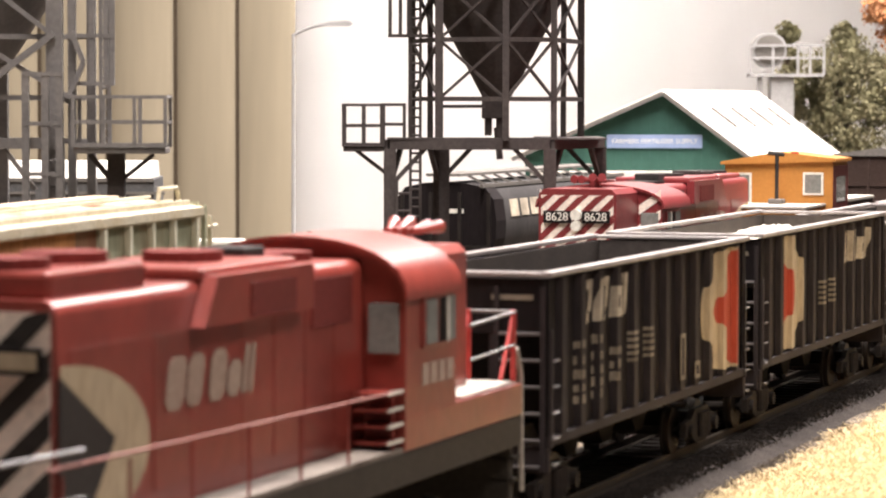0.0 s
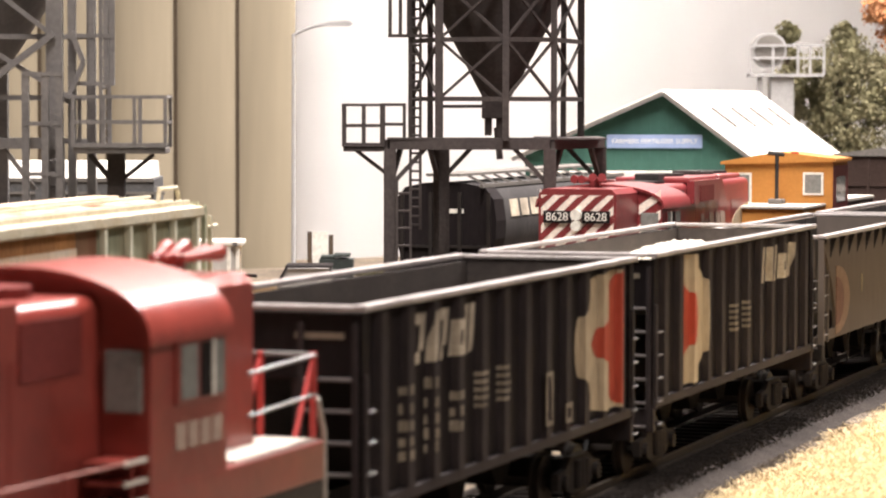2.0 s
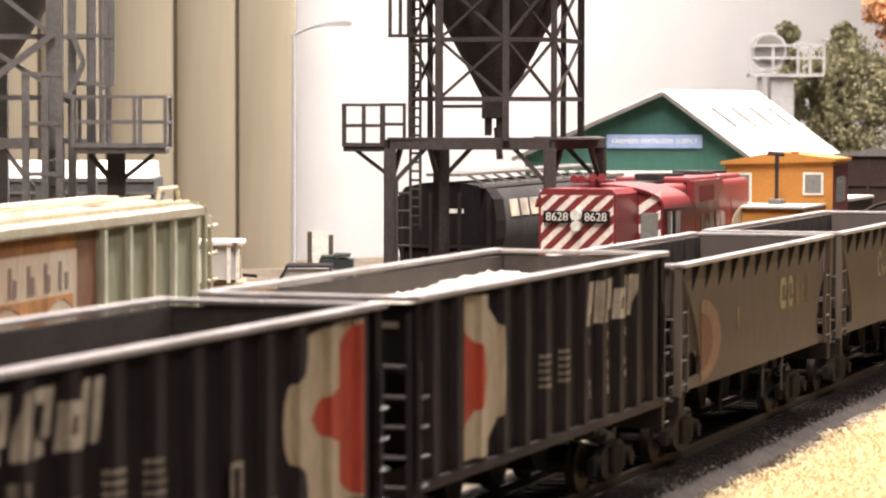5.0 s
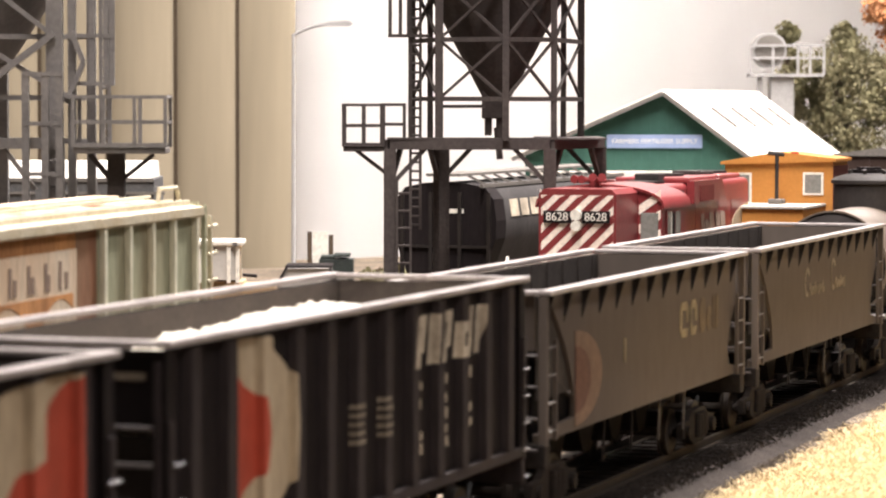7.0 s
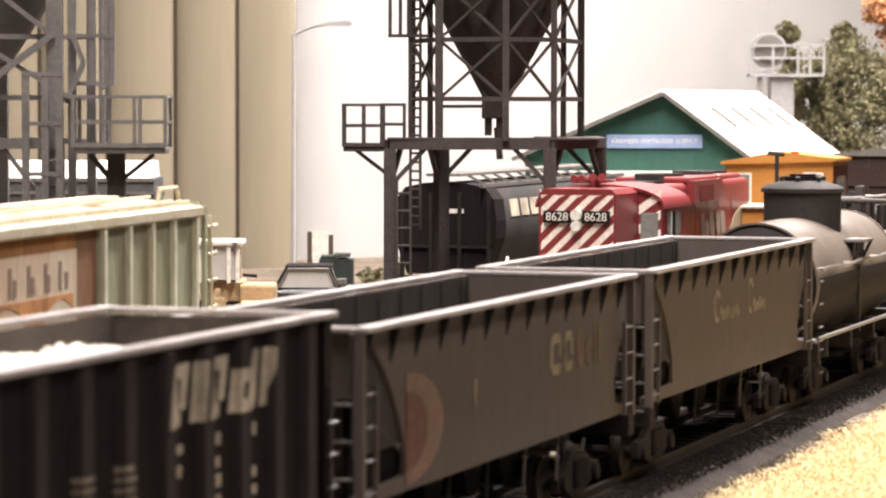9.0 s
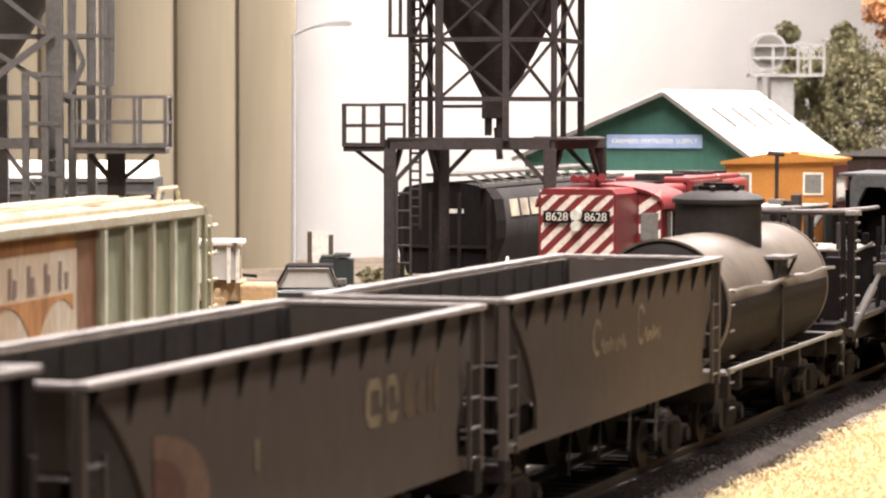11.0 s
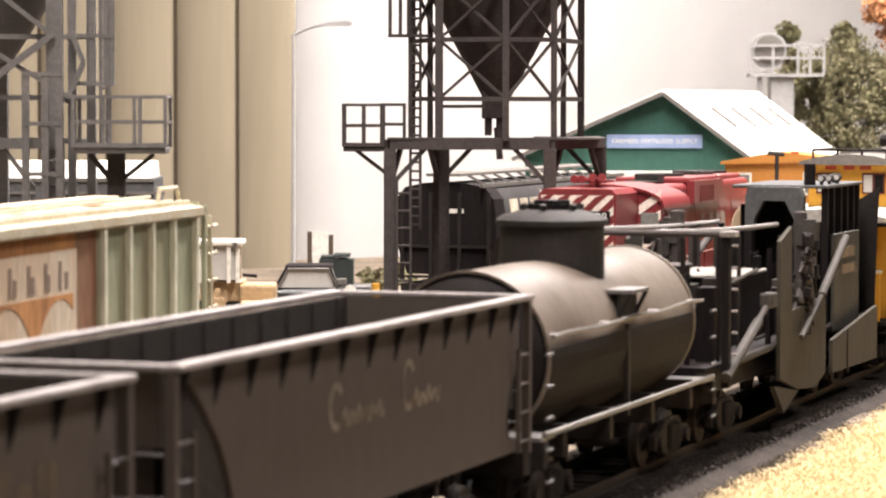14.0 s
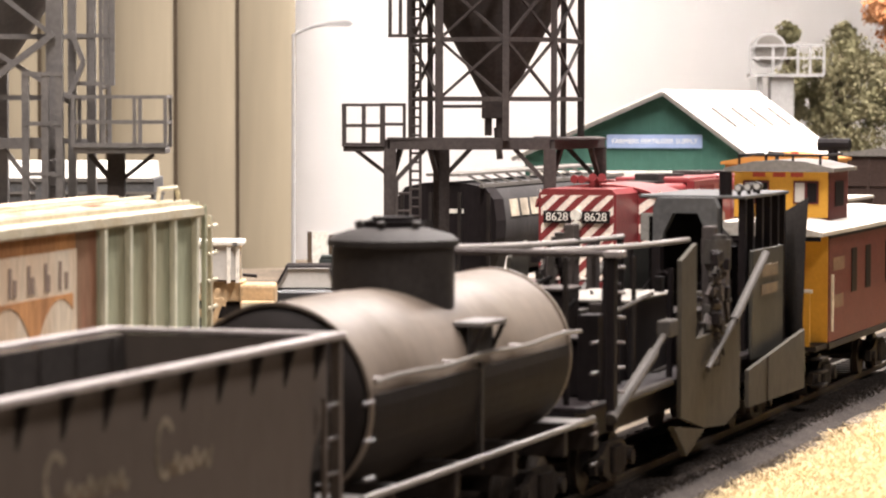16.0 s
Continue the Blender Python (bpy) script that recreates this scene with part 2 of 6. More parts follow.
solid("ceiling", box(*[c / S for c in (-2.0, 3.6, -2.1, 1.7, 1.352, 1.4)]), WALLPAINT, "plain painted ceiling of the layout room", "ceiling", "structure")
solid("floor", box(*[c / S for c in (-2.0, 3.6, -2.1, 1.7, -1.15, -1.102)]), CARPET, "plain floor of the layout room", "floor", "structure")


def make_ground():
    bm = bmesh.new()
    nx, ny, x0, x1, y0, y1 = 150, 80, 20, 225, -7.6, 96
    g = []
    for i in range(nx + 1):
        row = []
        for j in range(ny + 1):
            x, y = x0 + (x1 - x0) * i / nx, y0 + (y1 - y0) * j / ny
            row.append(bm.verts.new((x, y, GROUND - 0.02 + 0.1 * (noise.noise((x * 0.25, y * 0.25, 0)) - 0.2))))
        g.append(row)
    for i in range(nx):
        for j in range(ny):
            bm.faces.new((g[i][j], g[i + 1][j], g[i + 1][j + 1], g[i][j + 1]))
    return bm


solid("benchwork", box(20.5, 224.5, -7.5, 95.5, -1.1 / S, GROUND - 0.6), BENCH, "plain wooden benchwork that carries the layout", "bench", "structure")
solid("ground", make_ground(), DIRT, "brown dirt scenery base of the layout", "ground", "structure", smooth=True)
def make_backdrop():
    bm = bmesh.new()
    line = [(121.0, 95.0), (119.8, 52.5), (120.5, 36.0), (124.0, 30.0), (141.4, 22.9), (189.5, 18.2), (206.0, 14.0), (214.0, 11.0)]
    pts = []
    for i in range(len(line) - 1):
        p0, p1, p2, p3 = (Vector(line[max(0, min(len(line) - 1, i + k))]) for k in (-1, 0, 1, 2))
        for k in range(8):
            t = k / 8
            pts.append(0.5 * (2 * p1 + (p2 - p0) * t + (2 * p0 - 5 * p1 + 4 * p2 - p3) * t * t + (3 * p1 - p0 - 3 * p2 + p3) * t ** 3))
    pts.append(Vector(line[-1]))
    cols = [[bm.verts.new((p.x, p.y, z)) for z in (-3.0, 75.0)] for p in pts]
    for a, b in zip(cols, cols[1:]):
        bm.faces.new((a[0], b[0], b[1], a[1]))
    bmesh.ops.solidify(bm, geom=bm.faces[:], thickness=0.4)
    return bm


solid("backdrop", make_backdrop(), BACKDROP, "plain white curved backdrop board behind the layout", "backdrop", "structure", smooth=True)

# ---- tracks ----
def make_track(name, x0, x1, m, label):
    tr = thing(name, m, label, "track")
    bm = bmesh.new()
    # roadbed darker than the loose ballast: the trains' shade is in its colour
    prism(bm, [(-2.1, GROUND - 0.05), (-1.5, RAIL - 0.2), (1.5, RAIL - 0.2), (2.1, GROUND - 0.05)], x0, x1, "x")
    part("roadbed", bm, DARKBED, tr, "ballast roadbed, coloured dark for the shade below trains")
    for y in (-0.72, 0.72):
        bm = bmesh.new()
        prism(bm, [(y - 0.09, RAIL - 0.18), (y - 0.09, RAIL - 0.15), (y - 0.03, RAIL - 0.13), (y - 0.04, RAIL), (y + 0.04, RAIL), (y + 0.03, RAIL - 0.13), (y + 0.09, RAIL - 0.15), (y + 0.09, RAIL - 0.18)], x0, x1, "x")
        part("rail", bm, RAILTOP, tr, "brown weathered rail")
    first = None
    n = min(170, int((x1 - x0) / 0.62))
    for i in range(n):
        at = (x0 + 0.3 + 0.62 * i, 0, 0)
        if first is None:
            first = part("tie", box(-0.12, 0.12, -1.28, 1.28, RAIL - 0.3, RAIL - 0.165, 0.015), TIE, tr, at=at)
        else:
            share("tie", first, tr, at)
    return tr


make_track("track", 36, 141, place(0, 0), "straight weathered main track on grey ballast")
make_track("track", -40, 60, place(49.87, 8.48, 0, 6.5), "weathered yard siding under standing cars")
make_track("track", -20, 40, place(72, 5.1, 0, 0), "yard track under the standing red locomotive")
make_track("track", -10, 40, place(84, 12.95, 0, 0), "loading track below the dark steel tower")


def stones(bm, n, x0, x1, y0, y1, z0, size, seed):
    r = random.Random(seed)
    for _ in range(n):
        x, y = r.uniform(x0, x1), r.uniform(y0, y1)
        s = size * r.uniform(0.5, 1.5)
        top = [bm.verts.new((x + s * math.cos(a + r.random()) * r.uniform(0.5, 1), y + s * math.sin(a) * r.uniform(0.5, 1), z0(y) + s * r.uniform(-0.2, 0.2))) for a in (0, 2.1, 4.2)]
        tip = bm.verts.new((x + r.uniform(-0.3, 0.3) * s, y + r.uniform(-0.3, 0.3) * s, z0(y) + s * r.uniform(0.5, 1.0)))
        for i in range(3):
            bm.faces.new((top[i], top[(i + 1) % 3], tip))
    return bm


def bed_top(y):
    return RAIL - 0.21 if y > -1.5 else max(GROUND - 0.03, RAIL - 0.21 - (-1.5 - y) * 0.66)


solid("gravel", stones(bmesh.new(), 26000, 44, 84, -3.2, -1.6, bed_top, 0.04, 3), BALLAST, "loose dark grey ballast stones beside the main track", "gravel", "stuff")


# darker stones paint the train's shadow beside the rails
solid("dark_gravel", stones(bmesh.new(), 16000, 44, 84, -1.75, -0.85, lambda y: bed_top(y) + 0.03, 0.042, 4), DARKBED, "ballast stones along the tie ends, darkened for the train's shadow", "gravel", "stuff")


def verge(bm, n, seed):
    """Pale grit that thickens away from the rails."""
    r = random.Random(seed)
    for _ in range(n):
        x, y = r.uniform(44, 84), -1.5 - 2.0 * r.random() ** 0.6
        if noise.noise((x * 0.9, y * 1.6, 7)) + 0.8 * (-1.5 - y) - 0.72 < r.uniform(-0.6, 0.6):
            continue
        s, z = 0.038 * r.uniform(0.5, 1.5), bed_top(y)
        base = [bm.verts.new((x + s * math.cos(a + r.random()), y + s * math.sin(a), z - 0.2 * s)) for a in (0, 2.1, 4.2)]
        tip = bm.verts.new((x, y, z + s * r.uniform(0.4, 0.9)))
        for i in range(3):
            bm.faces.new((base[i], base[(i + 1) % 3], tip))
    return bm


solid("pale_grit", verge(bmesh.new(), 34000, 8), GRIT, "pale beige grit between the ballast and the grass", "gravel", "stuff")


def make_grass():
    r = random.Random(5)
    vs, fs = [], []
    for _ in range(150000):
        x, y = r.uniform(47.6, 84), -2.3 - 5.0 * r.random() ** 1.2
        y += 0.45 * noise.noise((x * 0.35, 0, 4)) + 0.25 * noise.noise((x * 1.7, 3, 4))
        fade = min(1.0, (-y - 1.9) / 1.1)
        if fade < r.random():
            continue
        h, a, w = r.uniform(0.06, 0.15) * (0.5 + 0.5 * fade), r.uniform(0, 6.28), r.uniform(0.008, 0.016)
        c, s = math.cos(a), math.sin(a)
        lx, ly = r.gauss(0, 0.12), r.gauss(0, 0.12)
        z = GROUND - 0.04
        k = len(vs)
        vs += [(x - w * c, y - w * s, z), (x + w * c, y + w * s, z), (x + lx + w * 0.4 * c, y + ly + w * 0.4 * s, z + h), (x + lx - w * 0.4 * c, y + ly - w * 0.4 * s, z + h)]
        fs.append((k, k + 1, k + 2, k + 3))
    me = bpy.data.meshes.new("straw_grass")
    me.from_pydata([tuple(c * S for c in v) for v in vs], [], fs)
    me.materials.append(STRAW)
    return tagged(new("straw_grass", me), "pale straw-coloured static grass beside the track", "grass", "", "stuff")


make_grass()
bm = bmesh.new()
edge = [(x, -2.75 + 0.3 * noise.noise((x * 0.35, 0, 4))) for x in range(48, 92, 2)]
prism(bm, [(48, -7.5)] + edge + [(90, -7.5)], GROUND - 0.06, GROUND + 0.03, "z")
solid("grass_mat", bm, STRAWBASE, "flat straw-coloured grass mat beside the track", "grass", "structure")


# ---- running gear ----
def truck(car, x, frame_mat=UNDER, base=1.75):
    bm = bmesh.new()
    zc = RAIL + 0.42
    for y in (-1.04, 1.04):
        w = 0.12
        prism(bm, [(x - base / 2 - 0.28, zc - 0.1), (x - base / 2 - 0.28, zc + 0.16), (x - base / 2 + 0.15, zc + 0.2), (x - 0.45, zc + 0.36), (x + 0.45, zc + 0.36),
                   (x + base / 2 - 0.15, zc + 0.2), (x + base / 2 + 0.28, zc + 0.16), (x + base / 2 + 0.28, zc - 0.1), (x + base / 2 - 0.1, zc - 0.1), (x + 0.35, zc - 0.26), (x - 0.35, zc - 0.26), (x - base / 2 + 0.1, zc - 0.1)], y - w / 2, y + w / 2)
        for k in (-1, 1):
            rod(bm, (x + k * base / 2, y - 0.14, zc), (x + k * base / 2, y + 0.14, zc), 0.13, 10)
        for k in (-0.2, 0.0, 0.2):
            rod(bm, (x + k, y * 1.09, zc - 0.15), (x + k, y * 1.09, zc + 0.28), 0.075, 8)
    bx(bm, x - 0.25, x + 0.25, -1.1, 1.1, zc - 0.05, zc + 0.3)
    tr = part("truck", bm, frame_mat, car, "cast side-frame truck")
    for k in (-1, 1):
        bm = bmesh.new()
        rod(bm, (0, -1.0, 0), (0, 1.0, 0), 0.08, 8)
        for y in (-0.75, 0.75):
            rod(bm, (0, y - 0.06, 0), (0, y + 0.06, 0), 0.42, 20)
            rod(bm, (0, y * 0.9 - 0.02, 0), (0, y * 0.9 + 0.02, 0), 0.46, 20)
            rod(bm, (0, y - 0.075, 0), (0, y + 0.075, 0), 0.15, 12)
        ws = part("wheelset", bm, WHEEL, tr, "steel wheelset", smooth=True, at=(x + k * base / 2, 0, zc))
        ROLLERS.append((ws, x + k * base / 2, zc))


def coupler(car, x, d):
    bm = bmesh.new()
    bx(bm, min(x, x + d * 0.6), max(x, x + d * 0.6), -0.1, 0.1, 0.45, 0.68, 0.02)
    bx(bm, min(x + d * 0.45, x + d * 0.75), max(x + d * 0.45, x + d * 0.75), -0.2, 0.16, 0.42, 0.72, 0.04)
    part("coupler", bm, UNDER, car)
    bm = tube([(x, -0.35, 0.5), (x + d * 0.25, -0.38, 0.25), (x + d * 0.6, -0.36, 0.18)], 0.035, 6)
    part("brake_hose", bm, RUBBER, car)


def ladder(car, pts_a, pts_b, n, material=RUNG, r=0.02):
    """Rungs between two uprights a (bottom, top) and b (bottom, top); each rung is a part."""
    for i in range(n):
        f = i / (n - 1)
        a, b = Vector(pts_a[0]).lerp(Vector(pts_a[1]), f), Vector(pts_b[0]).lerp(Vector(pts_b[1]), f)
        part("rung", rod(bmesh.new(), a, b, r, 6), material, car)


def letter_row(car, x0, z0, widths, h, y, material, gap=0.07):
    """Plain rounded shapes that stand for a company name; broad ones are hollow."""
    x = x0
    for w in widths:
        tall = h if w > 0 else h * 0.72
        w = abs(w)
        b = min(0.12, w * 0.3)
        pts = [(x + b, z0), (x + w - b, z0), (x + w, z0 + b), (x + w, z0 + tall - b), (x + w - b, z0 + tall), (x + b, z0 + tall), (x, z0 + tall - b), (x, z0 + b)]
        bm = prism(bmesh.new(), pts, y - 0.008, y)
        if tall == h and w > 0.45:
            bm.free()
            bm = bmesh.new()
            t = 0.15
            for q in ([(x + b, z0), (x + w - b, z0), (x + w, z0 + t), (x, z0 + t)], [(x, z0 + tall - t), (x + w, z0 + tall - t), (x + w - b, z0 + tall), (x + b, z0 + tall)],
                      [(x, z0 + t), (x + t, z0 + t), (x + t, z0 + tall - t), (x, z0 + tall - t)], [(x + w - t, z0 + tall * 0.4), (x + w, z0 + tall * 0.4), (x + w, z0 + tall - t), (x + w - t, z0 + tall - t)]):
                prism(bm, q, y - 0.008, y)
        part("lettering_bar", bm, material, car)
        x += w + gap


RIBS = [-5.62 + 1.022 * i for i in range(12)]


def skin(x):
    """How far the ribbed side stands out at x."""
    if abs(x) > 6.1:
        return 1.5
    a = min(abs(x - q) for q in RIBS)
    return 1.53 if a < 0.13 else (1.43 if a > 0.17 else 1.53 - (a - 0.13) / 0.04 * 0.1)


def paint(bm, x0, x1, low, high, lift=0.006, thick=0.006):
    """A coat of paint on the ribbed side, between the heights low(x) and high(x)."""
    xs = {x0, x1} | {q + d for q in RIBS for d in (-0.17, -0.13, 0.13, 0.17) if x0 < q + d < x1}
    n = max(2, int((x1 - x0) / 0.05))
    xs = sorted(xs | {x0 + (x1 - x0) * i / n for i in range(n + 1)})
    cols = []
    for x in xs:
        y, lo, hi = -skin(x) - lift, low(x), high(x)
        hi = max(hi, lo + 0.001)
        cols.append([bm.verts.new(p) for p in ((x, y, lo), (x, y, hi), (x, y + thick, hi), (x, y + thick, lo))])
    for a, b in zip(cols, cols[1:]):
        for k in range(4):
            bm.faces.new((a[k], a[(k + 1) % 4], b[(k + 1) % 4], b[k]))
    bm.faces.new(cols[0][::-1])
    bm.faces.new(cols[-1])
    bmesh.ops.recalc_face_normals(bm, faces=bm.faces[:])
    return bm


def slanted(bm, x0, w, z0, h, lean=0.12):
    """A leaning painted bar."""
    return paint(bm, x0, x0 + w + lean, lambda x: z0 + h * max(0.0, (x - x0 - w) / lean), lambda x: z0 + h * min(1.0, (x - x0) / lean))


def painted_word(car, x0, z0, widths, h, material, gap=0.1):
    """Plain leaning shapes that stand for a company name: broad ones are hollow blocks, narrow ones bars."""
    x = x0
    for w in widths:
        tall = h if w > 0 else h * 0.74
        w = abs(w)
        bm = bmesh.new()
        if w > 0.4:
            t = 0.17
            slanted(bm, x, t, z0, tall)
            slanted(bm, x + w - t, t, z0 + (0.0 if tall < h else 0.25 * tall), tall * (1.0 if tall < h else 0.75))
            for z in (z0 + 0.001, z0 + tall - 0.15):
                d = 0.12 * (z - z0) / tall
                paint(bm, x + t * 0.8 + d, x + w - t * 0.8 + d, lambda q: z, lambda q: z + 0.148, 0.005)
        else:
            slanted(bm, x, w, z0, tall)
        part("lettering_bar", bm, material, car)
        x += w + gap


def mark_shape(car, x_edge, d, z0, z1, field, half):
    """The two-coloured badge against its straight edge: a pale lobed field and a red half; pairs of height and width."""
    zc, h = (z0 + z1) / 2, (z1 - z0) / 2
    for name, widths, material, lift, label in (("badge_field", field, CREAM, 0.005, "aged cream badge field"), ("badge_half", half, ORANGERED, 0.011, "orange-red badge half")):
        vs, ws = [v for v, _ in widths], [w for _, w in widths]

        def reach(x):
            return h * float(np.interp(abs(x - x_edge), ws, vs))
        xa, xb = sorted((x_edge, x_edge + d * ws[-1]))
        part(name, paint(bmesh.new(), xa, xb, lambda x: zc - reach(x), lambda x: zc + reach(x), lift), material, car, label)


# ---- black ribbed hopper ----
def ribbed_hopper(uc, label, badge_end, load):
    car = thing("hopper_car", place(uc, 0), label, "hopper car", "train")
    MOVERS.append((car, uc))
    H, B, L = 3.62, 1.08, 6.36
    for s in (-1, 1):
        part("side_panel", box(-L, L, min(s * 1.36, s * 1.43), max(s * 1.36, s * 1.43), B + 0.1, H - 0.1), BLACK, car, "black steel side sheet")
        part("inner_sheet", box(-L + 0.12, L - 0.12, min(s * 1.352, s * 1.33), max(s * 1.352, s * 1.33), B + 0.2, H - 0.11), INSIDE, car, "dusty inner side sheet")
        part("side_sill", box(-L, L, min(s * 1.34, s * 1.52), max(s * 1.34, s * 1.52), B - 0.06, B + 0.1, 0.02), RIBBLACK, car)
        # ribs paler than the recessed sheets: their lit look is in the colour
        rib = None
        for i in range(12):
            x = -5.62 + i * 1.022
            if rib is None:
                bm = bmesh.new()
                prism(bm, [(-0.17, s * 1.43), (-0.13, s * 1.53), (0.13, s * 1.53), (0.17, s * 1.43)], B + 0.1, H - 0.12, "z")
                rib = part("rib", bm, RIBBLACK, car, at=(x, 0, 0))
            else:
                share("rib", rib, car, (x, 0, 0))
        for e in (-1, 1):
            xa, xb = sorted((e * 6.1, e * L))
            part("corner_post", box(xa, xb, min(s * 1.43, s * 1.5), max(s * 1.43, s * 1.5), B, H - 0.1, 0.015), BLACK, car)
    bm = bmesh.new()
    for s in (-1, 1):
        bx(bm, -L - 0.04, L + 0.04, min(s * 1.38, s * 1.57), max(s * 1.38, s * 1.57), H - 0.07, H + 0.01, 0.02)
        bx(bm, min(s * (L - 0.14), s * (L + 0.05)), max(s * (L - 0.14), s * (L + 0.05)), -1.38, 1.38, H - 0.07, H, 0.02)
    part("top_rim", bm, RIM, car, "worn bare-edged top rim")
    for e in (-1, 1):
        bm = bmesh.new()
        bx(bm, *sorted((e * (L - 0.02), e * (L - 0.1))), -1.43, 1.43, 2.7, H - 0.1)
        part("end_panel", bm, BLACK, car, "black end sheet")
        part("end_lining", box(*sorted((e * (L - 0.102), e * (L - 0.115))), -1.32, 1.32, 2.75, H - 0.1), INSIDE, car, "dusty inner end sheet")
        bm = bmesh.new()
        prism(bm, [(e * (L - 0.1), 2.8), (e * (L - 0.16), 2.8), (e * 3.3, 1.2), (e * 3.24, 1.24)][::1], -1.36, 1.36)
        part("slope_sheet", bm, INSIDE, car, "dusty slope sheet")
        bm = bmesh.new()
        prism(bm, [(e * (L - 0.17), 2.76), (e * (L - 0.2), 2.72), (e * 3.38, 1.12), (e * 3.34, 1.16)], -1.34, 1.34)
        part("slope_back", bm, BLACK, car, "black underside of the slope sheet")
        for yy in (-1.42, -0.7):
            part("ladder_stile", box(*sorted((e * (L + 0.03), e * (L + 0.08))), yy - 0.035, yy + 0.035, 0.65, 3.4), RIBBLACK, car)
        bm = bmesh.new()
        bx(bm, *sorted((e * (L - 0.15), e * (L + 0.02))), -1.5, 1.5, 0.62, 1.02, 0.02)
        part("end_sill", bm, RIBBLACK, car)
        for y in (-1.46, -0.62, 0.3, 1.4):
            part("end_post", box(*sorted((e * (L - 0.04), e * (L - 0.16))), y - 0.07, y + 0.07, 1.0, 2.76), RIBBLACK, car)
        x = e * (L + 0.05)
        ladder(car, ((x, -1.4, 0.72), (x, -1.4, 2.7)), ((x, -0.72, 0.72), (x, -0.72, 2.7)), 6, RUNG, 0.028)
        xs = sorted((e * 6.06, e * 6.35))
        ladder(car, ((xs[0], -1.57, 0.75), (xs[0], -1.57, 2.3)), ((xs[1], -1.57, 0.75), (xs[1], -1.57, 2.3)), 5)
        part("capacity_bar", box(*sorted((x - e * 0.07, x - e * 0.055)), -1.25, -0.6, 3.2, 3.28), SCRIPT, car)
        coupler(car, e * L, e)
        truck(car, e * 4.6)
    bm = bmesh.new()
    bx(bm, -6.3, 6.3, -0.2, 0.2, 0.55, 1.0)
    part("centre_sill", bm, UNDER, car)
    # bays near-black, with the shade below the car in their colour
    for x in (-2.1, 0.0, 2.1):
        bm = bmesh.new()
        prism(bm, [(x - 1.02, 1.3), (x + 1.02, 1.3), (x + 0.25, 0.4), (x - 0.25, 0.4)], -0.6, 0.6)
        part("hopper_bay", bm, DEEPBLACK, car, "black discharge bay")
    bm = bmesh.new()
    bx(bm, -3.3, 3.3, -1.36, 1.36, 1.3, 1.36)
    part("floor_sheet", bm, INSIDE, car)
    y = -1.532
    if badge_end > 0:
        mark_shape(car, 5.59, -1, 1.26, 3.47, [(1.0, 0.0), (0.99, 0.95), (0.93, 1.52), (0.84, 1.8), (0.7, 1.9), (0.52, 1.94), (0.46, 2.1), (0.38, 2.28), (0.2, 2.4), (0.0, 2.43)],
                   [(0.97, 0.0), (0.88, 0.36), (0.75, 0.61), (0.55, 0.72), (0.31, 0.78), (0.26, 1.0), (0.16, 1.33), (0.0, 1.52)])
        painted_word(car, -4.48, 2.72, (0.58, 0.2, 0.54, -0.46, 0.16, 0.2), 0.66, WORNLETTER, 0.1)
        xs = (-4.85, -3.85, -2.8)
    else:
        mark_shape(car, -4.4, 1, 1.22, 3.49, [(1.0, 0.0), (0.99, 0.9), (0.82, 1.24), (0.64, 1.62), (0.5, 1.78), (0.0, 1.8)],
                   [(0.72, 0.0), (0.52, 0.32), (0.36, 0.82), (0.0, 0.9)])
        painted_word(car, 1.5, 2.68, (0.6, 0.22, 0.6, -0.48, 0.18, 0.22), 0.66, WORNLETTER, 0.12)
        xs = (1.7, 2.75, 3.8)
    r = random.Random(int(uc))
    for x in xs:
        for z in (2.45, 2.2, 1.98, 1.78, 1.6):
            if r.random() < 0.8:
                for q in range(2):
                    w = r.uniform(0.09, 0.15)
                    top = z + r.uniform(0.02, 0.07)
                    part("data_bar", paint(bmesh.new(), x + 0.19 * q, x + 0.19 * q + w, lambda x: z - 0.08, lambda x: top), SCRIPT if badge_end > 0 else WORNLETTER, car)
    for x in ((-1.75, -0.75) if badge_end > 0 else (-0.7, 0.3)):
        for k in range(5):
            part("data_bar", paint(bmesh.new(), x, x + r.uniform(0.26, 0.4), lambda x: 2.36 - 0.11 * k, lambda x: 2.42 - 0.11 * k), SCRIPT, car)
    if badge_end > 0:
        for x, z0, z1 in ((1.35, 1.35, 2.15), (2.38, 1.3, 1.6)):
            bm = bmesh.new()
            bx(bm, x, x + 0.34, y - 0.01, y, z1 - 0.07, z1)
            bx(bm, x, x + 0.34, y - 0.01, y, z0, z0 + 0.07)
            bx(bm, x, x + 0.06, y - 0.01, y, z0, z1)
            bx(bm, x + 0.28, x + 0.34, y - 0.01, y, z0, z1)
            part("data_panel", bm, SCRIPT, car)
    if load:
        bm = bmesh.new()
        g = []
        rr = random.Random(4)
        nx, ny = 90, 24
        for i in range(nx + 1):
            row = []
            for j in range(ny + 1):
                u, v = i / nx, j / ny
                x, yy = -6.1 + 12.2 * u, -1.34 + 2.68 * v
                top = 1 / (1 + math.exp(-(x + 1.9) * 1.1)) / (1 + math.exp((x - 4.9) * 2.6))
                hh = 2.66 + 0.7 * top * (0.72 + 0.28 * math.sin(math.pi * v)) + rr.uniform(-0.06, 0.06) + 0.14 * noise.noise((x * 1.3, yy * 1.3, 2))
                row.append(bm.verts.new((x, yy, hh)))
            g.append(row)
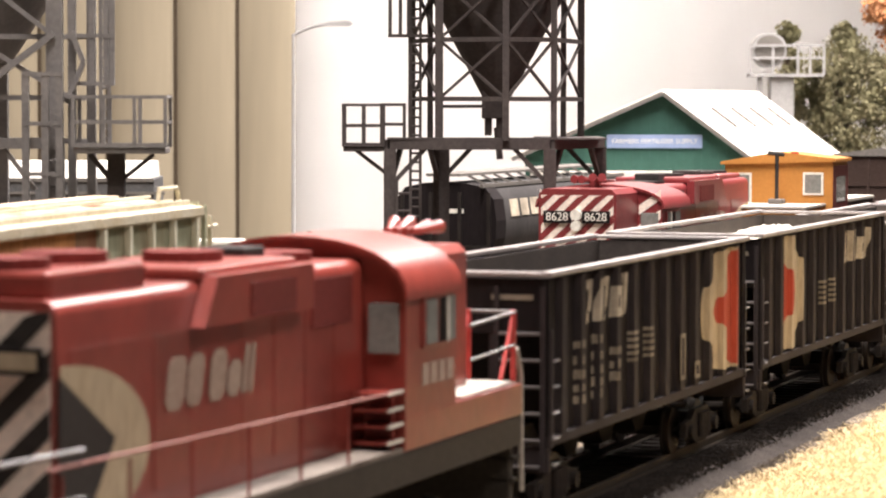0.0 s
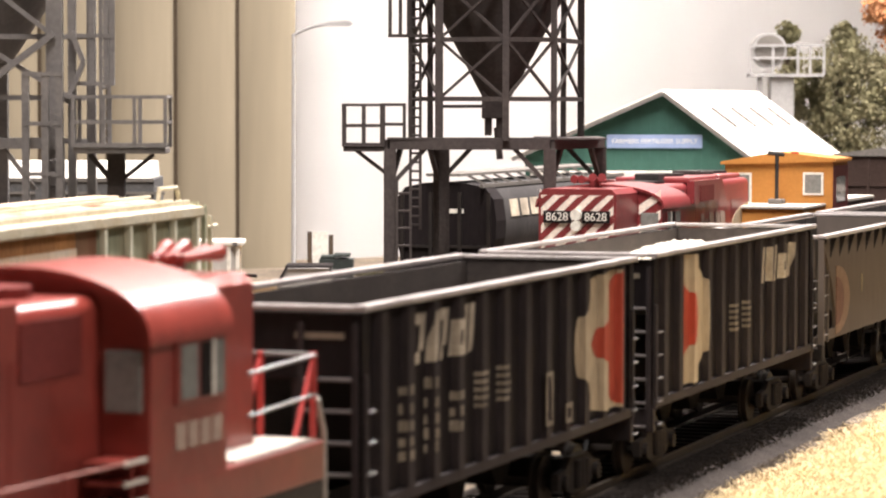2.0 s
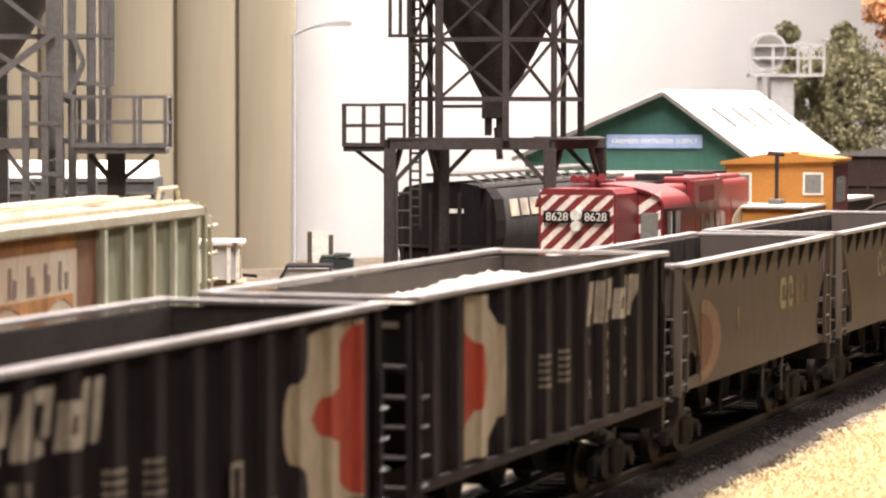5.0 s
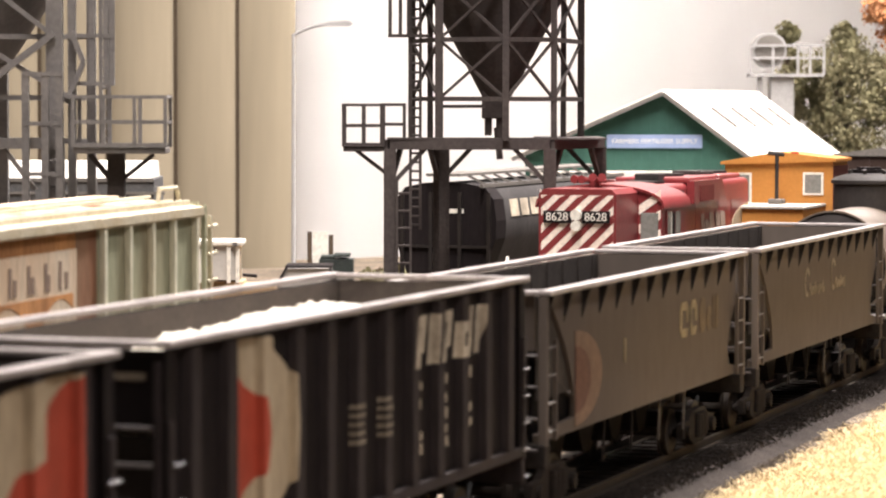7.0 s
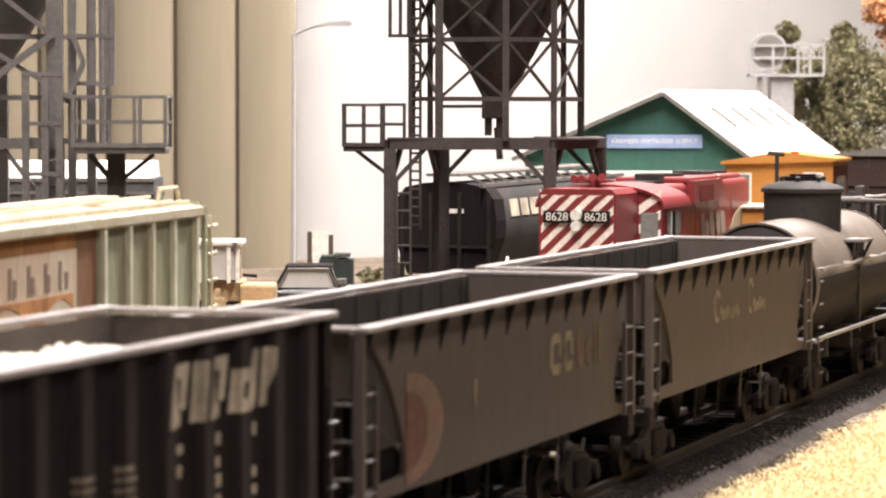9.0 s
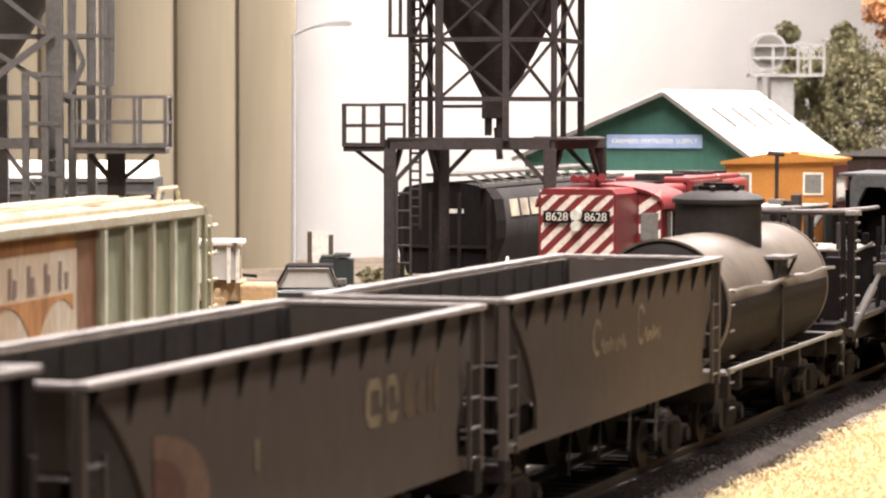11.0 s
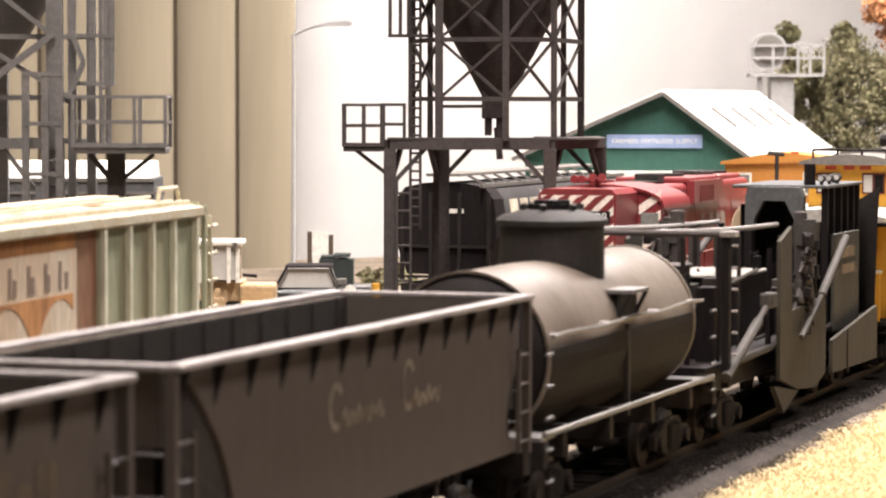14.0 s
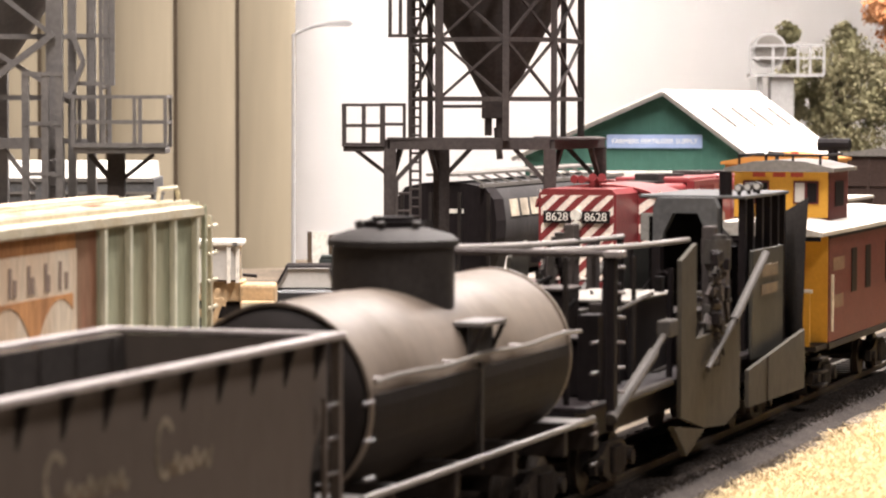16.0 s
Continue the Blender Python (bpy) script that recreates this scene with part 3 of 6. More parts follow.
        for i in range(nx):
            for j in range(ny):
                bm.faces.new((g[i][j], g[i + 1][j], g[i + 1][j + 1], g[i][j + 1]))
        part("load", bm, GRAVEL, car, "heap of pale crushed stone")
    return car


ribbed_hopper(49.8, "black ribbed open hopper car, empty, cream and red badge", 1, False)
ribbed_hopper(63.8, "black ribbed open hopper car loaded with pale stone", -1, True)


def flat(bm, y):
    """Press a stroke flat against the sheet at y."""
    for v in bm.verts:
        v.co.y = y - 0.004 + (v.co.y - y + 0.01) * 0.06
    return bm


# ---- grey-brown hopper with gussets ----
def gusset_hopper(uc, label, script):
    car = thing("hopper_car", place(uc, 0), label, "hopper car", "train")
    MOVERS.append((car, uc))
    H, L = 3.36, 6.34
    out = [(-5.95, H - 0.08), (-5.6, 3.08), (-5.2, 2.75), (-4.85, 2.4), (-4.6, 2.05), (-4.45, 1.75), (-4.4, 1.5), (-4.4, 1.3), (-6.35, 1.22), (-6.35, 1.08), (6.35, 1.08), (6.35, 1.22), (5.75, 1.3), (5.7, 1.6), (5.78, 1.9), (6.0, 2.14), (6.22, 2.36), (6.3, 2.6), (6.3, H - 0.08)]
    for s in (-1, 1):
        bm = bmesh.new()
        prism(bm, out, s * 1.3, s * 1.36)
        part("side_panel", bm, FADED, car, "faded grey-brown side sheet")
        part("inner_sheet", box(-6.2, 6.2, min(s * 1.285, s * 1.298), max(s * 1.285, s * 1.298), 1.7, H - 0.1), DARKINSIDE, car, "grimy inner side sheet")
        # gussets darker than the sheet: shade on their turned-away faces is in the colour
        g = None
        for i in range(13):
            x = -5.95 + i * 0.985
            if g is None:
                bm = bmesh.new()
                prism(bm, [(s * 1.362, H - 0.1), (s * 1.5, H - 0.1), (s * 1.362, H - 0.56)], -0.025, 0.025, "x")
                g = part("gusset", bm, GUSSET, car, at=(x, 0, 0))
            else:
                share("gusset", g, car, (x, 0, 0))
            if s > 0:
                part("inner_post", box(x - 0.04, x + 0.04, 1.27, 1.285, 1.6, H - 0.1), DARKINSIDE, car)
    bm = bmesh.new()
    for s in (-1, 1):
        bx(bm, -L - 0.04, L + 0.04, min(s * 1.38, s * 1.58), max(s * 1.38, s * 1.58), H - 0.08, H, 0.02)
        bx(bm, min(s * (L - 0.12), s * (L + 0.04)), max(s * (L - 0.12), s * (L + 0.04)), -1.38, 1.38, H - 0.08, H - 0.005, 0.02)
    part("top_rim", bm, RIM, car, "worn bare-edged top rim")
    for e in (-1, 1):
        part("end_panel", box(*sorted((e * 6.3, e * 6.22)), -1.3, 1.3, 2.45, H - 0.09), FADED, car)
        # dark panel added to fill the open corner with shade
        part("corner_shade_panel", box(*sorted((e * 6.2, e * (4.3 if e < 0 else 5.6))), -1.24, -1.18, 1.1, H - 0.1), DEEPBLACK, car, "added dark panel for the shade behind the cut-away corner")
        part("corner_sheet", box(*sorted((e * 6.22, e * 5.7)), -1.29, -1.25, 2.5, H - 0.1), FADED, car)
        bm = bmesh.new()
        prism(bm, [(e * 6.24, 2.5), (e * 6.18, 2.5), (e * 3.4, 1.1), (e * 3.34, 1.14)], -1.3, 1.3)
        part("slope_sheet", bm, INSIDE, car)
        part("end_sill", box(*sorted((e * 6.1, e * 6.42)), -1.5, 1.5, 0.72, 1.07, 0.02), UNDER, car)
        for y in (-1.46, -0.5, 0.5, 1.4):
            part("end_post", box(*sorted((e * 6.28, e * 6.4)), y - 0.06, y + 0.06, 1.05, H - 0.1), FADED, car)
        xs = sorted((e * 5.85, e * 6.34))
        ladder(car, ((xs[0], -1.5, 1.25), (xs[0], -1.5, 2.5)), ((xs[1], -1.5, 1.25), (xs[1], -1.5, 2.5)), 4)
        part("grab_post", box(e * 5.85 - 0.03, e * 5.85 + 0.03, -1.52, -1.46, 1.1, 2.6), FADED, car)
        x = e * 6.46
        ladder(car, ((x, -1.4, 1.0), (x, -1.4, 2.4)), ((x, -0.85, 1.0), (x, -0.85, 2.4)), 4)
        coupler(car, e * 6.4, e)
        truck(car, e * 4.55)
    part("centre_sill", box(-6.2, 6.2, -0.2, 0.2, 0.55, 1.0), UNDER, car)
    part("floor_sheet", box(-3.4, 3.4, -1.3, 1.3, 1.1, 1.16), INSIDE, car)
    # bays coloured near-black so they sink into the shade underneath
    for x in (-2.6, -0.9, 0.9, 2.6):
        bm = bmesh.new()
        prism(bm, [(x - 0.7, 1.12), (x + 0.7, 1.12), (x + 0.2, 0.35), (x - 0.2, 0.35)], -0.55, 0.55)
        part("hopper_bay", bm, DEEPBLACK, car, "discharge bay, blackened for the shade below the car")
        part("bay_lever", beam(bmesh.new(), (x + 0.5, -1.2, 1.1), (x + 0.4, -1.2, 0.35), 0.035), RUNG if x > 0 else UNDER, car)
    y = -1.366
    if script:
        for x0, tall, n in ((-1.5, 0.52, 7), (1.15, 0.6, 5)):
            z0 = 2.16
            loop = [(x0 + 0.3 + 0.22 * math.cos(a), y - 0.01, z0 + tall * 0.5 + tall * 0.5 * math.sin(a)) for a in [0.6 + 0.45 * k for k in range(11)]]
            part("script_initial", flat(tube(loop, 0.055), y), SCRIPT, car, "worn cream flourish")
            wave = [(x0 + 0.55 + 0.014 * k, y - 0.01, z0 + 0.1 + (0.07 + 0.04 * math.sin(k * 0.21)) * math.sin(k * 0.36)) for k in range(n * 15)]
            part("script_line", flat(tube(wave, 0.045), y), SCRIPT, car, "worn cream script-like squiggle")
            part("script_line", prism(bmesh.new(), [(x0 + 0.15, z0 - 0.03), (x0 + 0.6 + 0.2 * n, z0 + 0.0), (x0 + 0.5 + 0.2 * n, z0 + 0.17), (x0 + 0.3, z0 + 0.14)], y - 0.003, y + 0.002), SMUDGE, car, "rubbed brown ghost of lettering")
    else:
        bm = bmesh.new()
        prism(bm, disc_pts(-4.38, 1.88, 1.5, 0.74, -90, 90), y - 0.01, y)
        part("badge_arc", bm, BROWNARC, car, "faded brown half-round badge")
        bm = bmesh.new()
        prism(bm, disc_pts(-4.38, 1.86, 0.85, 0.52, -90, 90), y - 0.018, y - 0.01)
        part("badge_arc", bm, RUSTFADE, car, "faded reddish badge centre")
        letter_row(car, 2.1, 2.03, (0.6, 0.5), 0.62, y, FADECREAM, 0.1)
        letter_row(car, 3.5, 2.03, (0.44, -0.4, 0.18, 0.2), 0.62, y, SMUDGE, 0.06)
        part("data_bar", box(-1.55, -1.45, y - 0.01, y, 1.9, 2.3), FADECREAM, car)
    return car


RUSTFADE = mat("faded_red_brown", (0.135, 0.072, 0.055), 0.7, grime=(0.1, 0.066, 0.053), amount=0.6)
gusset_hopper(77.56, "faded grey-brown open hopper car with worn cream lettering", False)
gusset_hopper(91.41, "faded grey-brown open hopper car with worn script lettering", True)


# ---- tank car ----
def tank_car(uc):
    car = thing("tank_car", place(uc, 0), "dusty grey-brown tank car with a dark dome", "tank car", "train")
    MOVERS.append((car, uc))
    zc, r, L = 2.26, 1.3, 4.45
    bm = bmesh.new()
    prof = [(-L - 0.34, 0.02), (-L - 0.3, 0.5), (-L - 0.2, 0.9), (-L - 0.04, 1.18), (-L + 0.12, r), (-L + 1.4, r), (-L + 1.42, r + 0.012), (-1.5, r + 0.012), (-1.48, r), (1.48, r), (1.5, r + 0.012), (L - 1.42, r + 0.012), (L - 1.4, r), (L - 0.12, r), (L + 0.04, 1.18), (L + 0.2, 0.9), (L + 0.3, 0.5), (L + 0.34, 0.02)]
    rings = [[bm.verts.new((x, q * math.cos(2 * math.pi * k / 48), zc + q * math.sin(2 * math.pi * k / 48))) for k in range(48)] for x, q in prof]
    for a, b in zip(rings, rings[1:]):
        for k in range(48):
            bm.faces.new((a[k], b[k], b[(k + 1) % 48], a[(k + 1) % 48]))
    bm.faces.new(rings[0])
    bm.faces.new(rings[-1][::-1])
    part("tank", bm, TANK, car, "dusty grey-brown riveted tank", smooth=True)
    for e in (-1, 1):
        bm = bmesh.new()
        dish = [(L + 0.36, 0.02), (L + 0.32, 0.5), (L + 0.22, 0.9), (L + 0.06, 1.19), (L - 0.06, 1.285)]
        rings = [[bm.verts.new((e * x, q * math.cos(2 * math.pi * k / 48), zc + q * math.sin(2 * math.pi * k / 48))) for k in range(48)] for x, q in dish]
        for a, b in zip(rings, rings[1:]):
            for k in range(48):
                bm.faces.new((a[k], b[k], b[(k + 1) % 48], a[(k + 1) % 48]))
        bm.faces.new(rings[0])
        bmesh.ops.recalc_face_normals(bm, faces=bm.faces[:])
        part("tank_head", bm, TANKDARK, car, "dark dished tank head", smooth=True)
    # lower plate course, lapped over the upper one; painted dark for underside shade
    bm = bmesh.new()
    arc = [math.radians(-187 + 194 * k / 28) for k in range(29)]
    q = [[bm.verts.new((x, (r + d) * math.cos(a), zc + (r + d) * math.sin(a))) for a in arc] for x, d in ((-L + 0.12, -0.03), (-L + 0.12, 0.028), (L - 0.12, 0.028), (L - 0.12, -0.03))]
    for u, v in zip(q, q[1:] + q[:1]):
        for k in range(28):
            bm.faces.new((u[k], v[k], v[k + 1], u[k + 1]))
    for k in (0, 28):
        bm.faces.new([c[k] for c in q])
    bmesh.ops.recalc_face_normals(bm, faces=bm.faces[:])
    part("bottom_sheet", bm, TANKDARK, car, "bottom sheet of the tank, its shade painted dark")
    for x in (-L + 0.02, L - 0.02):
        bm = bmesh.new()
        n = 48
        a = [(math.cos(2 * math.pi * k / n), math.sin(2 * math.pi * k / n)) for k in range(n)]
        q = [[bm.verts.new((xx, rr * c, zc + rr * s)) for c, s in a] for xx, rr in ((x - 0.05, r - 0.02), (x - 0.05, r + 0.025), (x + 0.05, r + 0.025), (x + 0.05, r - 0.02))]
        for u, v in zip(q, q[1:]):
            for k in range(n):
                bm.faces.new((u[k], v[k], v[(k + 1) % n], u[(k + 1) % n]))
        part("end_band", bm, TANK, car)
    bm = bmesh.new()
    prof = [(0.87, zc + 0.9), (0.87, 4.1), (0.93, 4.12), (0.93, 4.2), (0.84, 4.27), (0.48, 4.37), (0.05, 4.39)]
    rings = [[bm.verts.new((q * math.cos(2 * math.pi * k / 40), q * math.sin(2 * math.pi * k / 40), z)) for k in range(40)] for q, z in prof]
    for a, b in zip(rings, rings[1:]):
        for k in range(40):
            bm.faces.new((a[k], a[(k + 1) % 40], b[(k + 1) % 40], b[k]))
    bm.faces.new(rings[-1])
    dome = part("dome", bm, DOME, car, "dark grey expansion dome", smooth=True)
    bm = bmesh.new()
    rod(bm, (0, 0, 4.34), (0, 0, 4.46), 0.42, 20)
    rod(bm, (0, 0, 4.46), (0, 0, 4.52), 0.3, 20)
    part("hatch", bm, BLACK, dome)
    for k in range(6):
        a = k * math.pi / 3
        part("hatch_bolt", rod(bmesh.new(), (0.45 * math.cos(a), 0.45 * math.sin(a), 4.3), (0.5 * math.cos(a), 0.5 * math.sin(a), 4.46), 0.06, 6), DOME, dome)
    for s in (-1, 1):
        bm = tube([(-4.6 + 0.46 * i, s * 1.42, 2.62 + 0.022 * math.sin(i * 0.8)) for i in range(21)], 0.035, 6)
        part("handrail", bm, STEEL, car, "bent wire handrail")
        for x in (-4.2, -1.5, 1.5, 4.2):
            part("rail_bracket", rod(bmesh.new(), (x, s * 1.2, 2.62), (x, s * 1.43, 2.62), 0.03, 6), RIM, car)
        bm = bmesh.new()
        prism(bm, [(-0.42, s * 1.02), (0.62, s * 1.02), (0.62, s * 1.5), (-0.42, s * 1.5)], 3.02, 3.08, "z")
        part("dome_step", bm, TOWERL, car, "small step board below the dome")
        for x in (-0.38, 0.56):
            part("step_bracket", beam(bmesh.new(), (x, s * 1.46, 3.02), (x, s * 1.26, 2.6), 0.06), UNDER, car)
        # shadow of the step board, made as a dark plate
        part("step_shadow", box(-0.4, 0.58, min(s * 1.3, s * 1.24), max(s * 1.3, s * 1.24), 2.62, 3.02), DOME, car, "dark plate standing in for the shadow below the step")
        bm = bmesh.new()
        rod(bm, (-5.2, s * 1.46, 1.2), (5.2, s * 1.46, 1.2), 0.05, 8)
        part("running_rail", bm, STEEL, car, "grey side rail along the frame")
        for x in (-3.9, -1.3, 1.3, 3.9):
            part("cradle", box(x - 0.1, x + 0.1, min(s * 0.3, s * 1.4), max(s * 0.3, s * 1.4), 0.75, 1.25), UNDER, car)
        part("tank_strap", box(-0.06, 0.06, min(s * 1.26, s * 1.335), max(s * 1.26, s * 1.335), 1.0, 2.5), DOME, car)
        for e in (-1, 1):
            xs = sorted((e * 4.9, e * 5.25))
            ladder(car, ((xs[0], s * 1.5, 0.5), (xs[0], s * 1.5, 2.4)), ((xs[1], s * 1.5, 0.5), (xs[1], s * 1.5, 2.4)), 5, RUNG, 0.026)
    part("centre_sill", box(-5.3, 5.3, -0.3, 0.3, 0.6, 1.05), UNDER, car)
    for e in (-1, 1):
        part("end_sill", box(*sorted((e * 5.1, e * 5.35)), -1.5, 1.5, 0.7, 1.12, 0.02), UNDER, car)
        part("end_platform", box(*sorted((e * 4.6, e * 5.35)), -1.45, 1.45, 1.12, 1.18), TOWERL, car)
        coupler(car, e * 5.35, e)
        truck(car, e * 3.7)
    return car


tank_car(103.85)


# ---- snow spreader ----
STRUTGREY = mat("strut_grey", (0.062, 0.055, 0.049), 0.7, spec=0.1)
PIPEGREY = mat("pale_pipe_grey", (0.2, 0.18, 0.165), 0.5, spec=0.3)
ROOFDUST = mat("dusty_lid_grey", (0.24, 0.22, 0.195), 0.7, grime=(0.14, 0.125, 0.11), amount=0.6)
PANELDARK = mat("dark_panel_paint", (0.035, 0.033, 0.028), 0.6, grime=(0.06, 0.054, 0.044), amount=0.6, streak=3)


def spreader(uc):
    car = thing("snow_spreader", place(uc, 0), "dark grey snow spreader with folded side wings and front plow", "work car", "train")
    MOVERS.append((car, uc))

    def X(u):
        return u - uc
    part("main_frame", box(X(109.2), X(125.6), -1.1, 1.1, 0.75, 1.25, 0.03), BLACK, car)
    part("deck", box(X(109.2), X(124.8), -1.3, 1.3, 1.25, 1.33), BLACK, car)
    for y in (-1.46, 1.46):
        post = part("rear_post", box(X(109.98), X(110.22), y - 0.07, y + 0.07, 0.9, 3.72, 0.02), BLACK, car, "dark upright post")
        for k in range(6):
            z = 1.5 + 0.4 * k
            part("step_iron", rod(bmesh.new(), (X(110.35), y - 0.15, z), (X(110.35), y + 0.15, z), 0.025, 6), RIM, post)
    part("cross_beam", rod(bmesh.new(), (X(110.1), -1.6, 3.72), (X(110.1), 1.6, 3.72), 0.055, 8), TOWER, car)
    part("beam_end", box(X(109.95), X(110.3), -1.65, -1.35, 3.67, 3.78, 0.02), RIM, car)
    for y, z0 in ((1.2, 3.78), (-0.1, 3.74)):
        bm = tube([(X(110.1 + 1.14 * i), y, z0 - 0.045 * i + 0.002 * i * i) for i in range(10)], 0.055, 8)
        part("pipe", bm, PIPEGREY, car, "long bent pipe")
    bm = bmesh.new()
    for s in (-1, 1):
        prism(bm, [(s * 0.64, 3.35), (s * 0.46, 3.35), (s * 0.44, 3.6), (s * 0.24, 4.0), (s * 0.24, 4.3), (s * 0.56, 4.3), (s * 0.64, 4.1)], X(120.5), X(120.8), "x")
    bx(bm, X(120.5), X(120.8), -0.24, 0.24, 4.0, 4.3)
    part("gallows_frame", bm, GREYCAR, car, "grey portal frame")
    for s in (-1, 1):
        part("portal_leg", box(X(120.45), X(120.75), min(s * 0.64, s * 0.48), max(s * 0.64, s * 0.48), 1.3, 3.35), BLACK, car)
    part("cab_wall", box(X(122.2), X(124.4), 0.2, 1.0, 1.3, 4.2), DEEPBLACK, car, "black control cab wall")
    part("cab_wall", box(X(123.9), X(124.4), -1.1, 0.2, 1.3, 3.2), DEEPBLACK, car, "black control cab wall")
    part("cab_wall", box(X(121.2), X(121.3), -0.5, 0.9, 1.3, 3.9), DEEPBLACK, car, "black control cab wall")
    part("cab_roof", box(X(120.8), X(124.7), -1.12, 1.0, 4.27, 4.34, 0.02), GREYCAR, car, "grey flat cab roof")
    for x in (120.95, 121.6, 122.4, 123.1, 123.8, 124.4):
        part("cab_pillar", box(X(x) - 0.07, X(x) + 0.07, -1.1, -0.96, 1.3, 4.27), BLACK, car)
    part("exhaust_pipe", rod(bmesh.new(), (X(121.0), -0.68, 4.3), (X(121.0), -0.68, 4.8), 0.13, 14), BLACK, car, "black exhaust pipe")
    for x, y in ((121.8, -0.95), (122.4, -1.0), (121.2, -0.9), (123.0, -0.8)):
        bm = bmesh.new()
        rod(bm, (X(x) - 0.12, y, 4.48), (X(x) + 0.12, y, 4.48), 0.08, 12)
        rod(bm, (X(x), y, 4.34), (X(x), y, 4.48), 0.04, 6)
        lamp_body = part("headlamp", bm, DOME, car, "dark roof lamp")
        part("lens", rod(bmesh.new(), (X(x) - 0.14, y, 4.48), (X(x) - 0.12, y, 4.48), 0.06, 12), PALEGLASS, lamp_body, "pale lamp lens")
    # near and far wings
    for s in (-1, 1):
        y0, y1 = s * 1.5, s * 1.58
        bm = bmesh.new()
        prism(bm, [(X(114.1), 0.72), (X(114.1), 3.42), (X(115.15), 3.68), (X(115.15), 2.0), (X(118.45), 2.1), (X(118.45), 0.5), (X(117.4), 0.28), (X(115.8), 0.38)], y0, y1)
        part("wing_blade", bm, BLADE, car, "olive-grey folded wing blade")
        bm = bmesh.new()
        prism(bm, [(X(113.6), 0.62), (X(115.8), 0.36), (X(114.5), 0.02)], y0 - s * 0.03, y1)
        part("wing_tip", bm, BLADE, car)
        bm = bmesh.new()
        prism(bm, [(X(119.2), 0.42), (X(119.2), 1.12), (X(124.15), 1.55), (X(124.15), 0.36)], y0, y1)
        w = part("wing_blade", bm, BLADE, car, "olive-grey lower wing blade")
        part("seam", box(X(120.72), X(120.82), min(y0 - s * 0.0, y1 + s * 0.02), max(y0, y1 + s * 0.02), 0.42, 1.25), UNDER, w)
        part("side_panel", box(X(120.5), X(123.2), min(s * 1.26, s * 1.34), max(s * 1.26, s * 1.34), 1.2, 3.3, 0.02), PANELDARK, car, "grey-green upright panel")
        part("panel_plate", box(X(121.2), X(122.6), min(s * 1.34, s * 1.36), max(s * 1.34, s * 1.36), 2.75, 2.98), SMUDGE, car)
        part("panel_plate", box(X(121.2), X(122.6), min(s * 1.34, s * 1.36), max(s * 1.34, s * 1.36), 2.4, 2.6), SMUDGE, car)
        strut = part("wing_strut", rod(bmesh.new(), (X(120.9), s * 1.5, 3.22), (X(117.7), s * 1.64, 2.15), 0.085, 10), STRUTGREY, car, "worn steel wing strut")
        part("strut_rod", rod(bmesh.new(), (X(117.7), s * 1.64, 2.15), (X(115.5), s * 1.7, 1.45), 0.055, 8), STRUTGREY, strut)
        part("ram", rod(bmesh.new(), (X(109.9), s * 1.5, 1.1), (X(112.6), s * 1.48, 1.95), 0.1, 10), STRUTGREY, car, "slanted hydraulic ram")
        part("ram", rod(bmesh.new(), (X(112.6), s * 1.48, 1.95), (X(113.7), s * 1.46, 2.3), 0.06, 8), STRUTGREY, car)
        part("ram_joint", box(X(113.3), X(113.9), s * 1.46 - 0.12, s * 1.46 + 0.12, 2.15, 2.45, 0.04), STRUTGREY, car)
        part("ram", rod(bmesh.new(), (X(110.5), s * 1.3, 1.25), (X(114.0), s * 1.4, 1.35), 0.07, 8), STRUTGREY, car)
        # hoist cluster above the wing
        bm = bmesh.new()
        rod(bm, (X(117.2), s * 1.42, 3.22), (X(117.2), s * 1.42, 3.66), 0.27, 18)
        rod(bm, (X(117.2), s * 1.42, 3.66), (X(117.2), s * 1.42, 3.74), 0.2, 18)
        rod(bm, (X(117.2), s * 1.42, 2.95), (X(117.2), s * 1.42, 3.22), 0.17, 14)
        part("hoist_drum", bm, STRUTGREY, car, "dark grey upright hoist drum", smooth=True)
        r = random.Random(7)
        for k in range(16):
            z = 3.1 - 0.1 * k
            x = 116.7 + 0.15 * math.sin(k * 1.3) - 0.03 * k
            bm = bmesh.new()
            rod(bm, (X(x), s * 1.5, z), (X(x + r.uniform(-0.2, 0.3)), s * (1.5 + r.uniform(0, 0.18)), z - 0.14), r.uniform(0.05, 0.12), 7)
            part("hoist_chain_link", bm, STRUTGREY if k % 3 == 0 else TOWER, car)
        for k in range(48):
            z = r.uniform(1.75, 3.3)
            x, w = r.gauss(116.75, 0.3) - 0.25 * (3.3 - z), r.uniform(0.05, 0.15)
            yy = s * r.uniform(1.44, 1.68)
            bm = box(X(x), X(x) + 1.6 * w, yy - 0.06, yy + 0.06, z, z + 1.5 * w, 0.015)
            if k % 4 == 0:
                rod(bm, (X(x), yy, z), (X(x) + r.uniform(-0.6, 0.6), yy, z - r.uniform(0.3, 0.8)), 0.035, 6)
            part("hoist_block", bm, (BLACK, STRUTGREY, UNDER, TOWER, BLACK)[k % 5], car)
        part("hoist_mast", box(X(117.0), X(117.4), min(s * 1.2, s * 1.4), max(s * 1.2, s * 1.4), 1.3, 3.9, 0.03), TOWER, car, "dark hoist mast")
        part("hoist_mast", box(X(118.3), X(118.6), min(s * 1.15, s * 1.35), max(s * 1.15, s * 1.35), 1.3, 3.6, 0.03), TOWER, car, "dark hoist mast")
